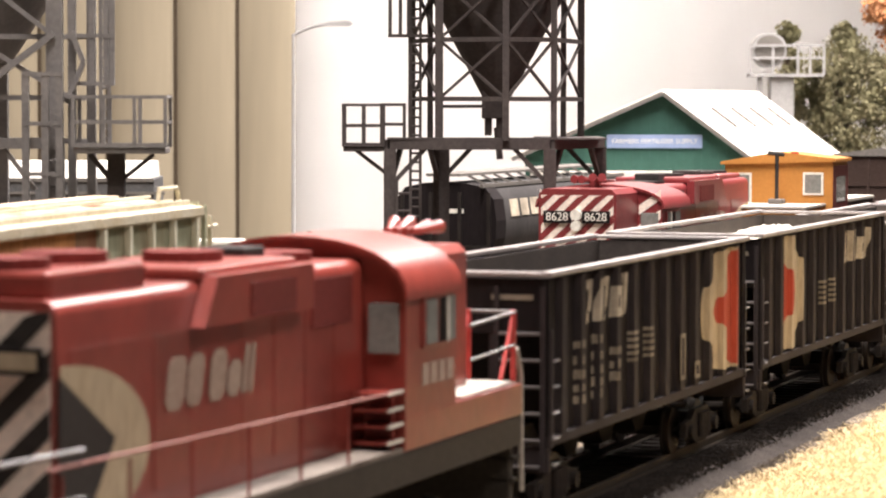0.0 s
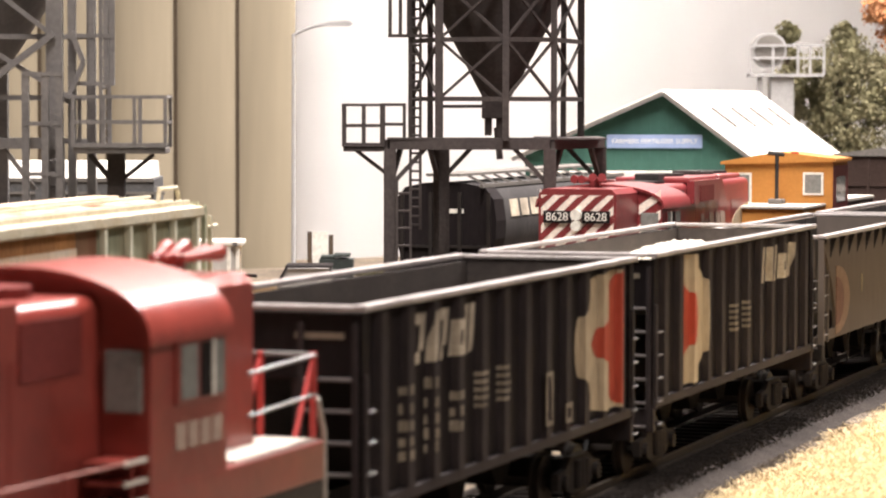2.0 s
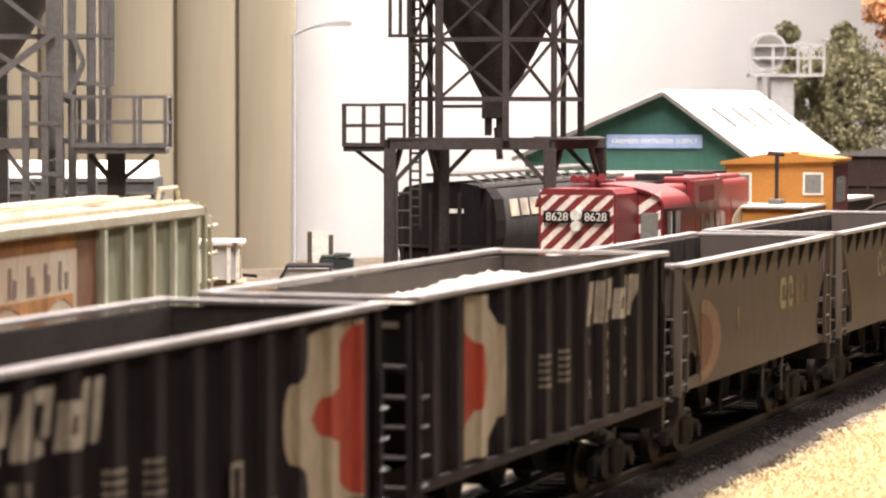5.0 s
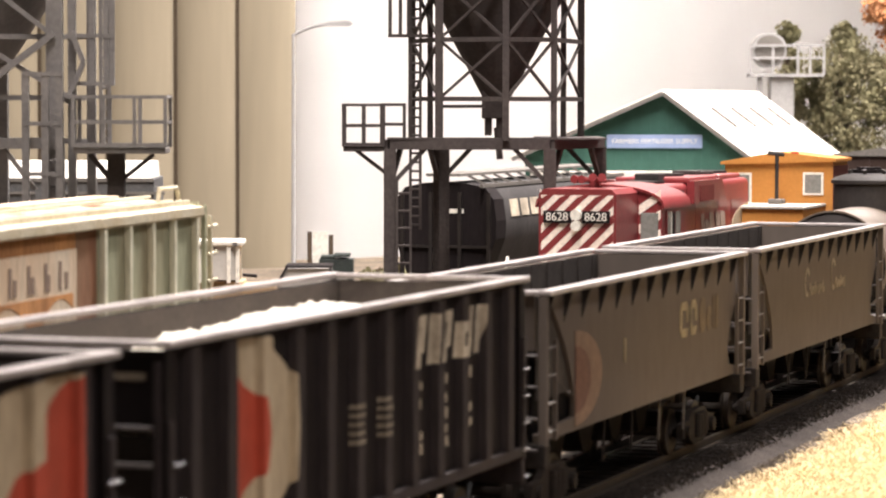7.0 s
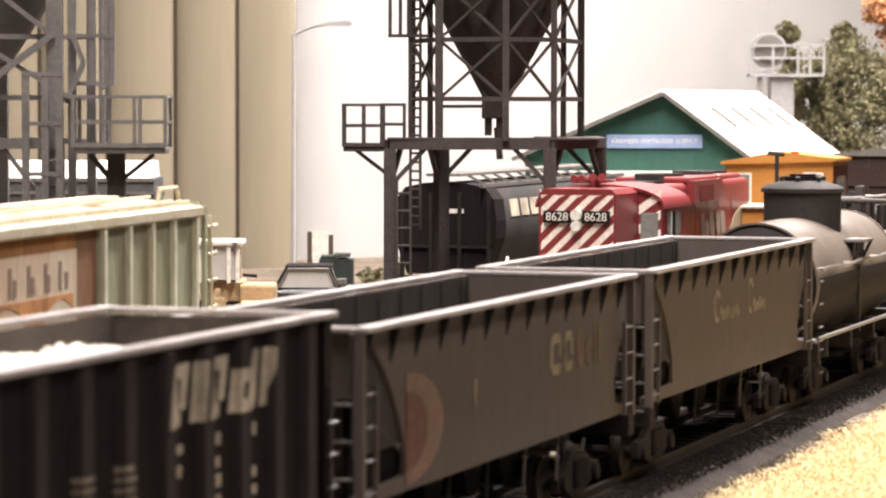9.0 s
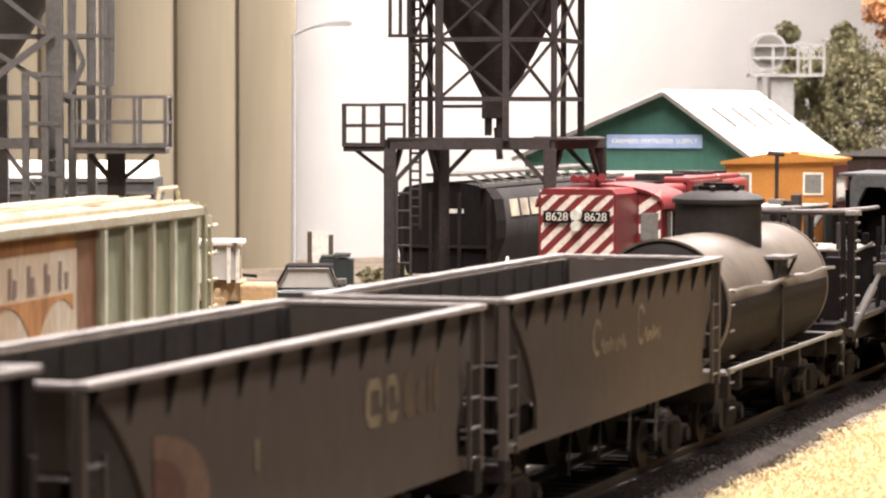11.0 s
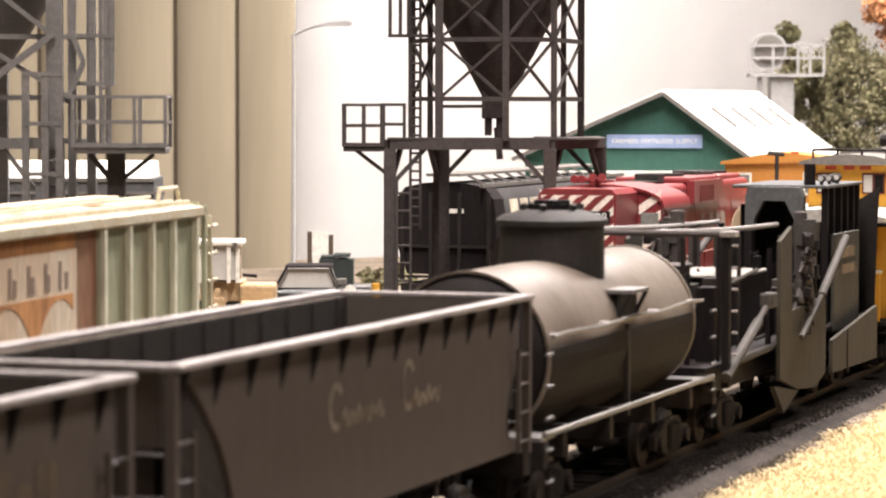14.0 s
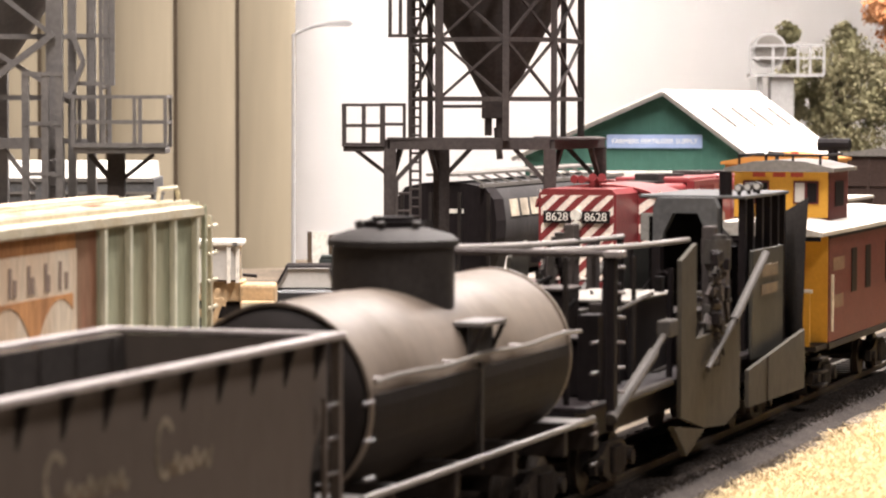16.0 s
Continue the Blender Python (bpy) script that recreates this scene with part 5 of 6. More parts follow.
for k, c in enumerate((-17.6, -14.9, -12.15, -9.42, -7.36)):
    bm = bmesh.new()
    rod(bm, (c, 0.3 if k == 4 else 0, GROUND - 0.1), (c, 0.3 if k == 4 else 0, 17), 1.4, 56)
    for v in bm.verts:
        v.co.y *= 0.4
    part("silo", bm, CONCRETE, elevator, "beige concrete silo", smooth=True)
for c, d in ((-16.25, 0.26), (-13.5, 0.26), (-10.78, 0.26), (-8.27, 0.4)):
    part("joint_strip", box(c - 0.07, c + 0.07, -d, 0.1, GROUND - 0.1, 17), SEAM, elevator, "dark joint between silos")
part("roof_slab", box(-19.5, -5.9, -1.6, 1.9, 17, 17.5), CONCRETE, elevator)

# street lamp
lamp = thing("street_lamp", there(-5.75, 118), "pale grey street lamp with a curved arm", "street lamp")
part("pole", rod(bmesh.new(), (0, 0, GROUND - 0.05), (0, 0, 8.7), 0.1, 10, 0.06), CONCGREY, lamp)
bm = tube([(0, 0, 8.65), (0.35, 0, 8.85), (0.8, 0, 9.0), (1.35, 0, 9.1)], 0.06, 8)
part("arm", bm, CONCGREY, lamp)
bm = bmesh.new()
prism(bm, [(1.25, 9.02), (1.3, 9.16), (2.1, 9.22), (2.3, 9.1), (2.1, 9.0)], -0.2, 0.2)
part("lamp_head", bm, CONCGREY, lamp)
part("base", box(-0.2, 0.2, -0.2, 0.2, GROUND - 0.05, GROUND + 0.35, 0.03), CONCGREY, lamp)


# loading towers
def railing(tower, x0, x1, y0, y1, z0, z1, n, material, w=0.07):
    part("platform", box(x0, x1, y0, y1, z0 - 0.12, z0, 0.02), material, tower, "steel platform")
    for y in (y0, y1):
        for i in range(n + 1):
            x = x0 + (x1 - x0) * i / n
            part("rail_post", box(x - w / 2, x + w / 2, y - w / 2, y + w / 2, z0, z1), material, tower)
        for z in (z0 + 0.04, (z0 + z1) / 2, z1):
            part("rail_bar", box(x0, x1, y - w / 2 - 0.004, y + w / 2 + 0.004, z - w / 2, z + w / 2), material, tower)
    for x in (x0, x1):
        for z in ((z0 + z1) / 2, z1):
            part("rail_bar", box(x - w / 2 - 0.004, x + w / 2 + 0.004, y0, y1, z - w / 2 + 0.003, z + w / 2 - 0.003), material, tower)


def rungs(tower, x0, x1, y, z0, z1, step, material, rail=0.07):
    for x in (x0, x1):
        part("ladder_rail", box(x - rail / 2, x + rail / 2, y - rail / 2, y + rail / 2, z0, z1), material, tower)
    n = int((z1 - z0) / step)
    for i in range(n):
        z = z0 + step * (i + 0.5)
        part("ladder_rung", rod(bmesh.new(), (x0, y, z), (x1, y, z), 0.03, 6), material, tower)


def strut(tower, a, b, w, material, name="brace"):
    part(name, beam(bmesh.new(), a, b, w), material, tower)


def hopper_bin(tower, cx, cy, z0, z1, z2, r0, r1, material):
    bm = bmesh.new()
    n = 24
    rings = []
    for z, r in ((z0, r0), (z1, r1), (z2, r1)):
        rings.append([bm.verts.new((cx + r * math.cos(2 * math.pi * k / n), cy + r * math.sin(2 * math.pi * k / n), z)) for k in range(n)])
    for a, b in zip(rings, rings[1:]):
        for k in range(n):
            bm.faces.new((a[k], a[(k + 1) % n], b[(k + 1) % n], b[k]))
    bm.faces.new(rings[0][::-1])
    bm.faces.new(rings[-1])
    return part("storage_bin", bm, material, tower, "dark conical storage bin", smooth=True)


tw = thing("loading_tower", there(0, 74), "dark brown steel loading tower with a conical bin", "loading tower")
M = TOWER
SLANT = 18.8
legs = {"fl": (-1.28, 0.0), "fr": (2.57, -0.1), "bl": (-0.1, 3.9), "br": (3.98, 3.7)}
for n_, (x, y) in legs.items():
    w = 0.15
    part("leg", box(x - w, x + w, y - 0.12, y + 0.12, GROUND - 0.1, 5.0, 0.01), M, tw, "heavy steel leg")
    part("foot_plate", box(x - 0.3, x + 0.3, y - 0.3, y + 0.3, GROUND - 0.1, GROUND + 0.1), M, tw)


def girder(a, b, z0, z1, w=0.24):
    ax, ay = legs[a]
    bx_, by = legs[b]
    strut(tw, (ax, ay, (z0 + z1) / 2), (bx_, by, (z0 + z1) / 2), w, M, "girder")


for a, b in (("fl", "fr"), ("fr", "br"), ("bl", "br"), ("fl", "bl")):
    girder(a, b, 4.98, 5.22)
    ax, ay = legs[a]
    bx_, by = legs[b]
    A, B = Vector((ax, ay, 0)), Vector((bx_, by, 0))
    d = (B - A).normalized()
    strut(tw, A + d * 0.1 + Vector((0, 0, 4.2)), A + d * 0.85 + Vector((0, 0, 5.0)), 0.11, M)
    strut(tw, B - d * 0.1 + Vector((0, 0, 4.2)), B - d * 0.85 + Vector((0, 0, 5.0)), 0.11, M)
part("top_plate", box(-1.35, 2.75, -0.15, 0.25, 5.22, 5.27), M, tw)
part("top_plate", box(2.3, 3.95, -0.05, 3.9, 5.22, 5.262), M, tw)
# upper frame: corner posts and levels
posts = [(-0.78, 2.6, 0.09), (-0.32, 1.6, 0.07), (-0.1, 0.3, 0.1), (1.5, -0.3, 0.08), (2.68, 0.4, 0.075), (2.98, 2.2, 0.07), (3.45, 3.0, 0.085)]
for x, y, w in posts:
    part("upper_post", box(x - w, x + w, y - w * 0.7, y + w * 0.7, 5.2, 10.5), M, tw, "upright steel post")
levels = (6.2, 7.63, 9.1)
ring = [(-0.78, 2.6), (-0.1, 0.3), (1.5, -0.3), (2.68, 0.4), (3.45, 3.0)]
for z in levels:
    for (ax, ay), (bx_, by) in zip(ring, ring[1:]):
        strut(tw, (ax, ay, z), (bx_, by, z), 0.11, M, "cross_bar")
for z0, z1 in zip(levels, levels[1:]):
    for (ax, ay), (bx_, by) in zip(ring, ring[1:]):
        strut(tw, (ax, ay, z0), (bx_, by, z1), 0.065, M)
        strut(tw, (ax, ay, z1), (bx_, by + 0.08, z0), 0.065, M)
strut(tw, (-0.1, 0.3, 6.02), (1.0, 1.0, 6.02), 0.08, M)
hopper_bin(tw, 1.32, 1.6, 6.25, 10.3, 13.0, 0.36, 2.5, M)
part("chute", box(1.02, 1.2, 1.4, 1.7, 5.3, 5.75, 0.02), M, tw, "drop chute")
part("chute", box(1.3, 1.48, 1.4, 1.7, 5.25, 5.75, 0.02), M, tw, "drop chute")
part("chute_pipe", rod(bmesh.new(), (1.4, 1.55, 4.72), (1.32, 1.55, 5.5), 0.08, 8), M, tw)
part("bin_spout", box(0.95, 1.62, 1.3, 1.9, 5.72, 6.4, 0.03), M, tw)
railing(tw, -2.4, -1.45, -0.1, 1.1, 5.05, 6.05, 2, M)
railing(tw, -1.5, -0.95, 0.6, 1.6, 5.1, 6.06, 1, M)
strut(tw, (-2.1, 0.3, 4.95), (-1.3, 0.1, 4.35), 0.08, M)
rungs(tw, -0.8, -0.56, 1.3, 3.0, 10.5, 0.22, M)
for x in (-1.3, -1.05, -0.85):
    part("cage_bar", box(x - 0.045, x + 0.045, 1.2, 1.28, 7.75, 10.5), M, tw)
part("cage_bar", box(-1.35, -0.3, 1.19, 1.29, 7.7, 7.78), M, tw)
part("cage_bar", box(-1.35, -0.8, 1.19, 1.29, 9.0, 9.08), M, tw)
part("lower_column", box(-0.1, 0.16, 2.4, 2.7, GROUND - 0.1, 5.2), M, tw)
rungs(tw, -1.1, -0.78, -0.2, 1.2, 4.3, 0.42, M, 0.05)

tl = thing("loading_tower", there(-6.9, 60), "grey steel loading tower with railed platform", "loading tower")
M2 = TOWERL


def sx(a):
    return a + 6.9


for x, y, w, z1 in ((sx(-7.62), 0.3, 0.16, 11), (sx(-7.3), 0.5, 0.08, 11), (sx(-9.3), 0.4, 0.16, 11), (sx(-7.0), 1.2, 0.09, 11), (sx(-9.0), 2.6, 0.14, 11)):
    part("leg", box(x - w, x + w, y - w * 0.8, y + w * 0.8, GROUND - 0.1, z1, 0.01), M2, tl, "grey steel leg")
hopper_bin(tl, sx(-9.3), 2.0, 6.9, 9.5, 12.0, 0.6, 2.3, M2)
for z in (5.35, 6.2, 7.4, 8.7):
    strut(tl, (sx(-9.4), 0.3, z), (sx(-7.0), 0.5, z), 0.1, M2, "cross_bar")
strut(tl, (sx(-9.3), 0.15, 6.2), (sx(-7.62), 0.15, 7.45), 0.13, M2)
strut(tl, (sx(-9.3), 0.2, 7.4), (sx(-7.3), 0.25, 6.2), 0.09, M2)
strut(tl, (sx(-7.3), 0.3, 7.5), (sx(-7.05), 0.3, 6.9), 0.1, M2)
strut(tl, (sx(-7.05), 0.3, 6.9), (sx(-7.4), 0.3, 6.1), 0.1, M2)
strut(tl, (sx(-9.3), 0.2, 8.7), (sx(-7.62), 0.25, 7.4), 0.09, M2)
railing(tl, sx(-7.17), sx(-5.38), -0.5, 0.6, 5.24, 6.22, 3, M2)
part("platform_post", box(sx(-6.55), sx(-6.22), -0.1, 0.2, GROUND - 0.1, 5.12, 0.01), M, tl, "dark platform post")
strut(tl, (sx(-6.9), 0.0, 5.1), (sx(-6.5), 0.0, 4.62), 0.1, M)
strut(tl, (sx(-5.65), 0.0, 5.1), (sx(-6.25), 0.0, 4.62), 0.08, M)
rungs(tl, sx(-6.78), sx(-6.62), 0.9, 5.1, 11, 0.2, M2)
for x in (-6.9, -6.62, -6.5):
    part("cage_bar", box(sx(x) - 0.05, sx(x) + 0.05, 0.35, 0.43, 6.5, 11), M2, tl)
for z in (6.48, 7.42):
    part("cage_bar", box(sx(-7.2), sx(-6.45), 0.34, 0.44, z - 0.04, z + 0.04), M2, tl)
for x in (-8.1, -7.72, -7.44):
    part("rail_post", box(sx(x) - 0.07, sx(x) + 0.07, -0.45, -0.32, 4.0, 6.68), M2, tl)
for z in (6.66, 5.7, 4.72):
    part("rail_bar", box(sx(-8.16), sx(-7.38), -0.46, -0.31, z - 0.04, z + 0.04), M2, tl)
rungs(tl, sx(-7.75), sx(-7.4), -0.2, 2.6, 5.3, 0.25, M2)
part("girder", box(sx(-9.6), sx(-7.5), 0.1, 0.3, 5.2, 5.42), M2, tl)
strut(tl, (sx(-8.6), 0.2, 5.2), (sx(-8.0), 0.2, 4.4), 0.09, M2)

# green shed
shed = thing("warehouse", there(8.27, 115), "dark green gabled warehouse with pale metal roof and sign", "warehouse")
bm = bmesh.new()
front = [(-5.2, GROUND - 0.1), (-5.2, 4.15), (0, 6.45), (3.2, 4.05), (3.2, GROUND - 0.1)]
lo = [bm.verts.new((x, 0, z)) for x, z in front]
hi = [bm.verts.new((x + 5.1, 16, z)) for x, z in front]
bm.faces.new(lo)
bm.faces.new(hi[::-1])
for i in range(5):
    j = (i + 1) % 5
    bm.faces.new((lo[j], lo[i], hi[i], hi[j]))
bmesh.ops.recalc_face_normals(bm, faces=bm.faces[:])
part("wall", bm, GREEN, shed, "dark green corrugated wall")
for k in range(26):
    x = -5.0 + k * 0.32
    zt = 6.45 + (x * 2.3 / 5.2 if x < 0 else -x * 2.4 / 3.2) - 0.12
    part("siding_rib", box(x, x + 0.06, -0.03, 0.0, 3.6, zt), GREEN, shed)


def roof_sheet(p, q, name="roof"):
    bm = bmesh.new()
    d = Vector((5.3, 16.6, 0))
    a = [Vector((p[0] - 0.15, -0.5, p[1])), Vector((q[0] - 0.15, -0.5, q[1]))]
    vs = [a[0], a[1], a[1] + d, a[0] + d]
    low = [bm.verts.new(v) for v in vs]
    top = [bm.verts.new(v + Vector((0, 0, 0.16))) for v in vs]
    bm.faces.new(low[::-1])
    bm.faces.new(top)
    for i in range(4):
        j = (i + 1) % 4
        bm.faces.new((low[i], low[j], top[j], top[i]))
    return bm


rr = part("roof", roof_sheet((0.0, 6.42), (3.6, 3.74)), TINROOF, shed, "pale sheet-metal roof slope")
rl = part("roof", roof_sheet((-5.6, 3.95), (0.0, 6.42)), TINROOF, shed, "pale sheet-metal roof slope")
for f in (0.2, 0.4, 0.6, 0.8):
    a = Vector((0.95 + 5.3 * f, -0.5 + 16.6 * f, 6.42 - 0.95 * 0.745 + 0.2))
    b = Vector((1.95 + 5.3 * f, -0.5 + 16.6 * f, 6.42 - 1.95 * 0.745 + 0.2))
    part("roof_seam", beam(bmesh.new(), a, b, 0.11), TRIM, rr)
for p, q in (((0.0, 6.45), (3.62, 3.76)), ((-5.6, 3.98), (0.0, 6.45))):
    part("barge_board", beam(bmesh.new(), (p[0] - 0.1, -0.55, p[1]), (q[0] - 0.1, -0.55, q[1]), 0.1, 0.15), TRIM, shed, "grey edge trim")
sign = part("sign_board", box(-2.15, 1.42, -0.12, -0.04, 4.4, 4.9, 0.01), SIGNBLUE, shed, "blue sign with white lettering")
text("sign_text", "FARMERS FERTILIZER SUPPLY", 0.25, WHITE, sign, (-0.36, -0.125, 4.65))
part("dock", box(-5.0, 3.0, -1.0, -0.02, 3.35, 3.55), WHITE, shed, "pale loading-dock edge")

# grey vent tower and trees
vt = thing("vent_tower", there(16.2, 150), "grey weathered tower with railed platform and round tank", "tower")
part("shaft", box(-0.28, 0.85, -0.6, 0.8, GROUND - 0.1, 7.35, 0.03), CONCGREY, vt)
part("pillar", box(-0.95, -0.7, -0.6, -0.4, GROUND - 0.1, 7.35), CONCGREY, vt)
part("platform", box(-1.3, 2.3, -0.9, 0.9, 7.35, 7.5), CONCGREY, vt)
for x in (-1.28, -0.2, 1.0, 1.6, 2.26):
    part("rail_post", box(x - 0.06, x + 0.06, -0.88, -0.78, 7.5, 8.85), CONCGREY, vt)
for z in (8.2, 8.8):
    part("rail_bar", box(-1.32, 2.32, -0.89, -0.77, z, z + 0.12), CONCGREY, vt)
bm = bmesh.new()
rod(bm, (-0.35, -0.6, 8.65), (-0.35, 0.5, 8.65), 0.85, 30)
part("round_tank", bm, CONCGREY, vt, "grey round drum", smooth=True)
part("drum_rim", rod(bmesh.new(), (-0.35, -0.66, 8.65), (-0.35, -0.58, 8.65), 0.72, 30), TRIM, vt)


def tree(name, across, away, lobes, leaf, label, n, trunk_top, seed, size=0.17):
    t = thing(name, there(across, away), label, "tree")
    bm = bmesh.new()
    rod(bm, (0, 0, GROUND - 0.1), (0, 0, trunk_top), 0.3, 10, 0.08)
    r = random.Random(seed)
    for (x, y, z, rx, rz_) in lobes:
        rod(bm, (0, 0, max(GROUND + 1, z - 1.2)), (x, y, z), 0.1, 6, 0.03)
    part("trunk", bm, BARK, t)
    vs, fs = [], []
    for _ in range(n):
        x, y, z, rx, rz_ = r.choice(lobes)
        while True:
            u = Vector((r.uniform(-1, 1), r.uniform(-1, 1), r.uniform(-1, 1)))
            if u.length < 1:
                break
        u = u * (0.55 + 0.45 * r.random()) * 1.15
        c = Vector((x + u.x * rx, y + u.y * rx, z + u.z * rz_))
        c += 0.35 * noise.noise_vector(c * 0.9)
        if noise.noise(c * 1.5 + Vector((seed, 0, 0))) < -0.18:
            continue
        a, b = Vector((r.gauss(0, 1), r.gauss(0, 1), r.gauss(0, 1))).normalized(), Vector((r.gauss(0, 1), r.gauss(0, 1), r.gauss(0, 1)))
        b = (b - a * b.dot(a)).normalized()
        s = size * r.uniform(0.5, 1.3)
        k = len(vs)
        vs += [(c + a * s) * S, (c + b * s * 0.7) * S, (c - a * s) * S, (c - b * s * 0.7 + Vector((0, 0, s * 0.4))) * S]
        fs.append((k, k + 1, k + 2, k + 3))
    me = bpy.data.meshes.new("crown")
    me.from_pydata([tuple(v) for v in vs], [], fs)
    me.materials.append(leaf)
    ob = new("crown", me)
    ob.parent = t
    return t


tree("tree", 19.6, 152, [(-0.6, 0, 7.4, 1.6, 1.7), (0.9, 0.3, 8.0, 1.3, 1.2), (-1.3, 0.2, 5.6, 1.4, 1.6), (0.6, -0.3, 5.4, 2.0, 1.8), (2.0, 0, 6.5, 1.4, 2.0), (0.4, 0, 3.2, 2.4, 1.6)], LEAF, "olive-green bushy layout tree behind the warehouse", 34000, 8.5, 3, 0.1)
tree("tree", 17.7, 158, [(0, 0, 9.6, 0.55, 0.75), (0.1, 0, 8.4, 0.7, 0.8), (0.0, 0, 6.8, 0.9, 1.0)], LEAF, "slim green layout tree with rounded top", 3500, 9.8, 5)
tree("tree", 20.6, 158, [(0, 0, 9.4, 0.6, 0.9), (0.3, 0, 7.6, 0.9, 1.2)], LEAF, "slim green layout tree among bushes", 3500, 9.8, 9)
tree("tree", 23.0, 156, [(0, 0, 9.8, 1.3, 1.5), (-0.9, 0, 10.8, 0.9, 0.9), (0.6, 0, 7.4, 1.3, 1.6), (0.2, 0, 12.2, 1.2, 1.2)], LEAFORANGE, "orange autumn layout tree", 4500, 11, 6, 0.14)


# ---- standing cars ----
FAINT = mat("faint_stencil_paint", (0.26, 0.19, 0.15), 0.8)


def grain_hopper():
    car = thing("covered_hopper", place(50.04, 6.99, 0, 6.5), "pale green covered hopper car with rust-stained panels", "covered hopper")
    part("side_panel", box(-5.5, 0, 0.02, 0.12, 0.9, 4.2), BOXGREEN, car, "pale green side sheet")
    part("side_panel", box(-6.6, -5.5, 0.02, 0.12, 0.9, 4.2), RUSTBROWN, car, "rusty brown side sheet")
    part("side_panel", box(-17, -6.6, 0.0, 0.12, 0.9, 4.2), RUST, car, "rust-orange stained side sheet")
    part("letter_board", box(-17, -6.62, -0.03, 0.0, 1.2, 3.84), RUSTCREAM, car, "stained pale letter board")
    r = random.Random(2)
    x = -12.4
    for w in (0.35, 0.5, 0.55, 0.35, 0.3, 0.2, 0.5):
        part("lettering_bar", box(x, x + 0.12, -0.04, -0.03, 3.24, 3.68), FAINT, car)
        part("lettering_bar", box(x + w * 0.55, x + w * 0.55 + 0.14, -0.04, -0.03, 3.24, 3.5), FAINT, car)
        x += w + 0.45
    bm = bmesh.new()
    low = [(-16.8 + 0.1 * i, 2.0 + 1.1 * abs(math.sin(math.pi * (0.1 * i - 1.35) / 2.3)) ** 0.5) for i in range(101)]
    prism(bm, [(-6.8, 3.16), (-16.8, 3.16)] + low, -0.04, -0.03)
    part("rust_stain", bm, RUST, car, "orange rust bloom")
    blot = [(-7.9 + 1.0 * math.cos(0.3 * k) * (1 + 0.12 * math.sin(2.1 * k)), 1.95 + 0.33 * math.sin(0.3 * k) + 0.05 * math.sin(1.7 * k)) for k in range(21)]
    part("rust_stain", prism(bmesh.new(), blot, -0.044, -0.034), RUSTBROWN, car, "dark brown blot")
    for x in (-5.35, -4.05, -2.82, -1.6, -0.3):
        part("side_post", box(x - 0.06, x + 0.06, -0.1, 0.02, 0.9, 4.15, 0.02), POSTCREAM, car, "pale cream side post")
    part("top_chord", box(-17, 0.05, -0.12, 0.06, 4.1, 4.28, 0.03), BOXCREAM, car, "cream top chord")
    part("end_panel", box(0.0, 0.08, 0.0, 3.0, 1.5, 4.35), BOXGREEN, car)
    bm = bmesh.new()
    prism(bm, [(-0.12, 4.27), (0.5, 4.36), (1.5, 4.42), (2.5, 4.36), (3.1, 4.27)], -17, 0.05, "x")
    roof = part("roof", bm, BOXCREAM, car, "cream roof", smooth=False)
    for y in (0.12, 0.42, 2.4):
        part("roof_bar", box(-17, -0.1, y, y + 0.07, 4.3, 4.4, 0.01), BOXCREAM, roof, "long roof bar")
    for k in range(9):
        part("roof_patch", box(-16.2 + 1.8 * k, -15.5 + 1.8 * k, 0.55, 0.95, 4.34, 4.4, 0.02), RUSTBROWN if k % 3 == 1 else BOXCREAM, roof, "rusty roof hatch")
    part("running_board", box(-17, -0.8, 1.2, 1.7, 4.44, 4.48, 0.01), RUSTCREAM, roof, "roof walkway")
    part("hatch_rail", rod(bmesh.new(), (-15, 0.7, 4.44), (-0.6, 0.7, 4.46), 0.03, 6), BOXCREAM, roof)
    bm = tube([(-1.4, 0.3, 4.35), (-1.3, 0.3, 4.62), (-0.3, 0.3, 4.62), (-0.1, 0.3, 4.3)], 0.04, 6)
    part("grab_rail", bm, BOXCREAM, roof)
    ladder(car, ((0.3, -0.08, 1.0), (0.3, -0.08, 3.9)), ((1.1, -0.02, 1.0), (1.1, -0.02, 3.9)), 7, BOXCREAM, 0.035)
    part("ladder_rail", box(0.5, 0.58, -0.1, -0.02, 0.9, 4.1), BOXCREAM, car)
    part("ladder_rail", box(0.06, 0.14, -0.12, -0.04, 0.9, 4.3), BOXGREEN, car)
    part("stencil", box(-1.1, -0.5, 0.0, 0.02, 1.6, 2.2), DOME, car, "black data stencil")
    part("underframe", box(-17, 0, 0.4, 2.6, 0.5, 0.95), UNDER, car)
    for x in (-2.0, -14.5):
        bm = bmesh.new()
        for xx in (-0.85, 0.85):
            rod(bm, (x + xx, 0.7, RAIL + 0.42), (x + xx, 2.3, RAIL + 0.42), 0.42, 18)
        bx(bm, x - 1.2, x + 1.2, 0.45, 0.6, 0.1, 0.5)
        part("truck", bm, UNDER, car)
    return car


grain_hopper()

cyl = thing("covered_hopper", place(81.2, 12.95, 0, 0), "black cylindrical covered hopper car with white lettering", "covered hopper")
bm = bmesh.new()
half = [(1.1, 1.3), (1.46, 2.3), (1.48, 2.8), (1.4, 3.4), (1.15, 3.72), (0.6, 3.84)]
sec = [(-y, z) for y, z in half] + [(y, z) for y, z in half[::-1]]
prism(bm, sec, 0.9, 14.5, "x")
part("body", bm, CYLGREY, cyl, "dusty dark grey rounded body", smooth=True)
bm = bmesh.new()
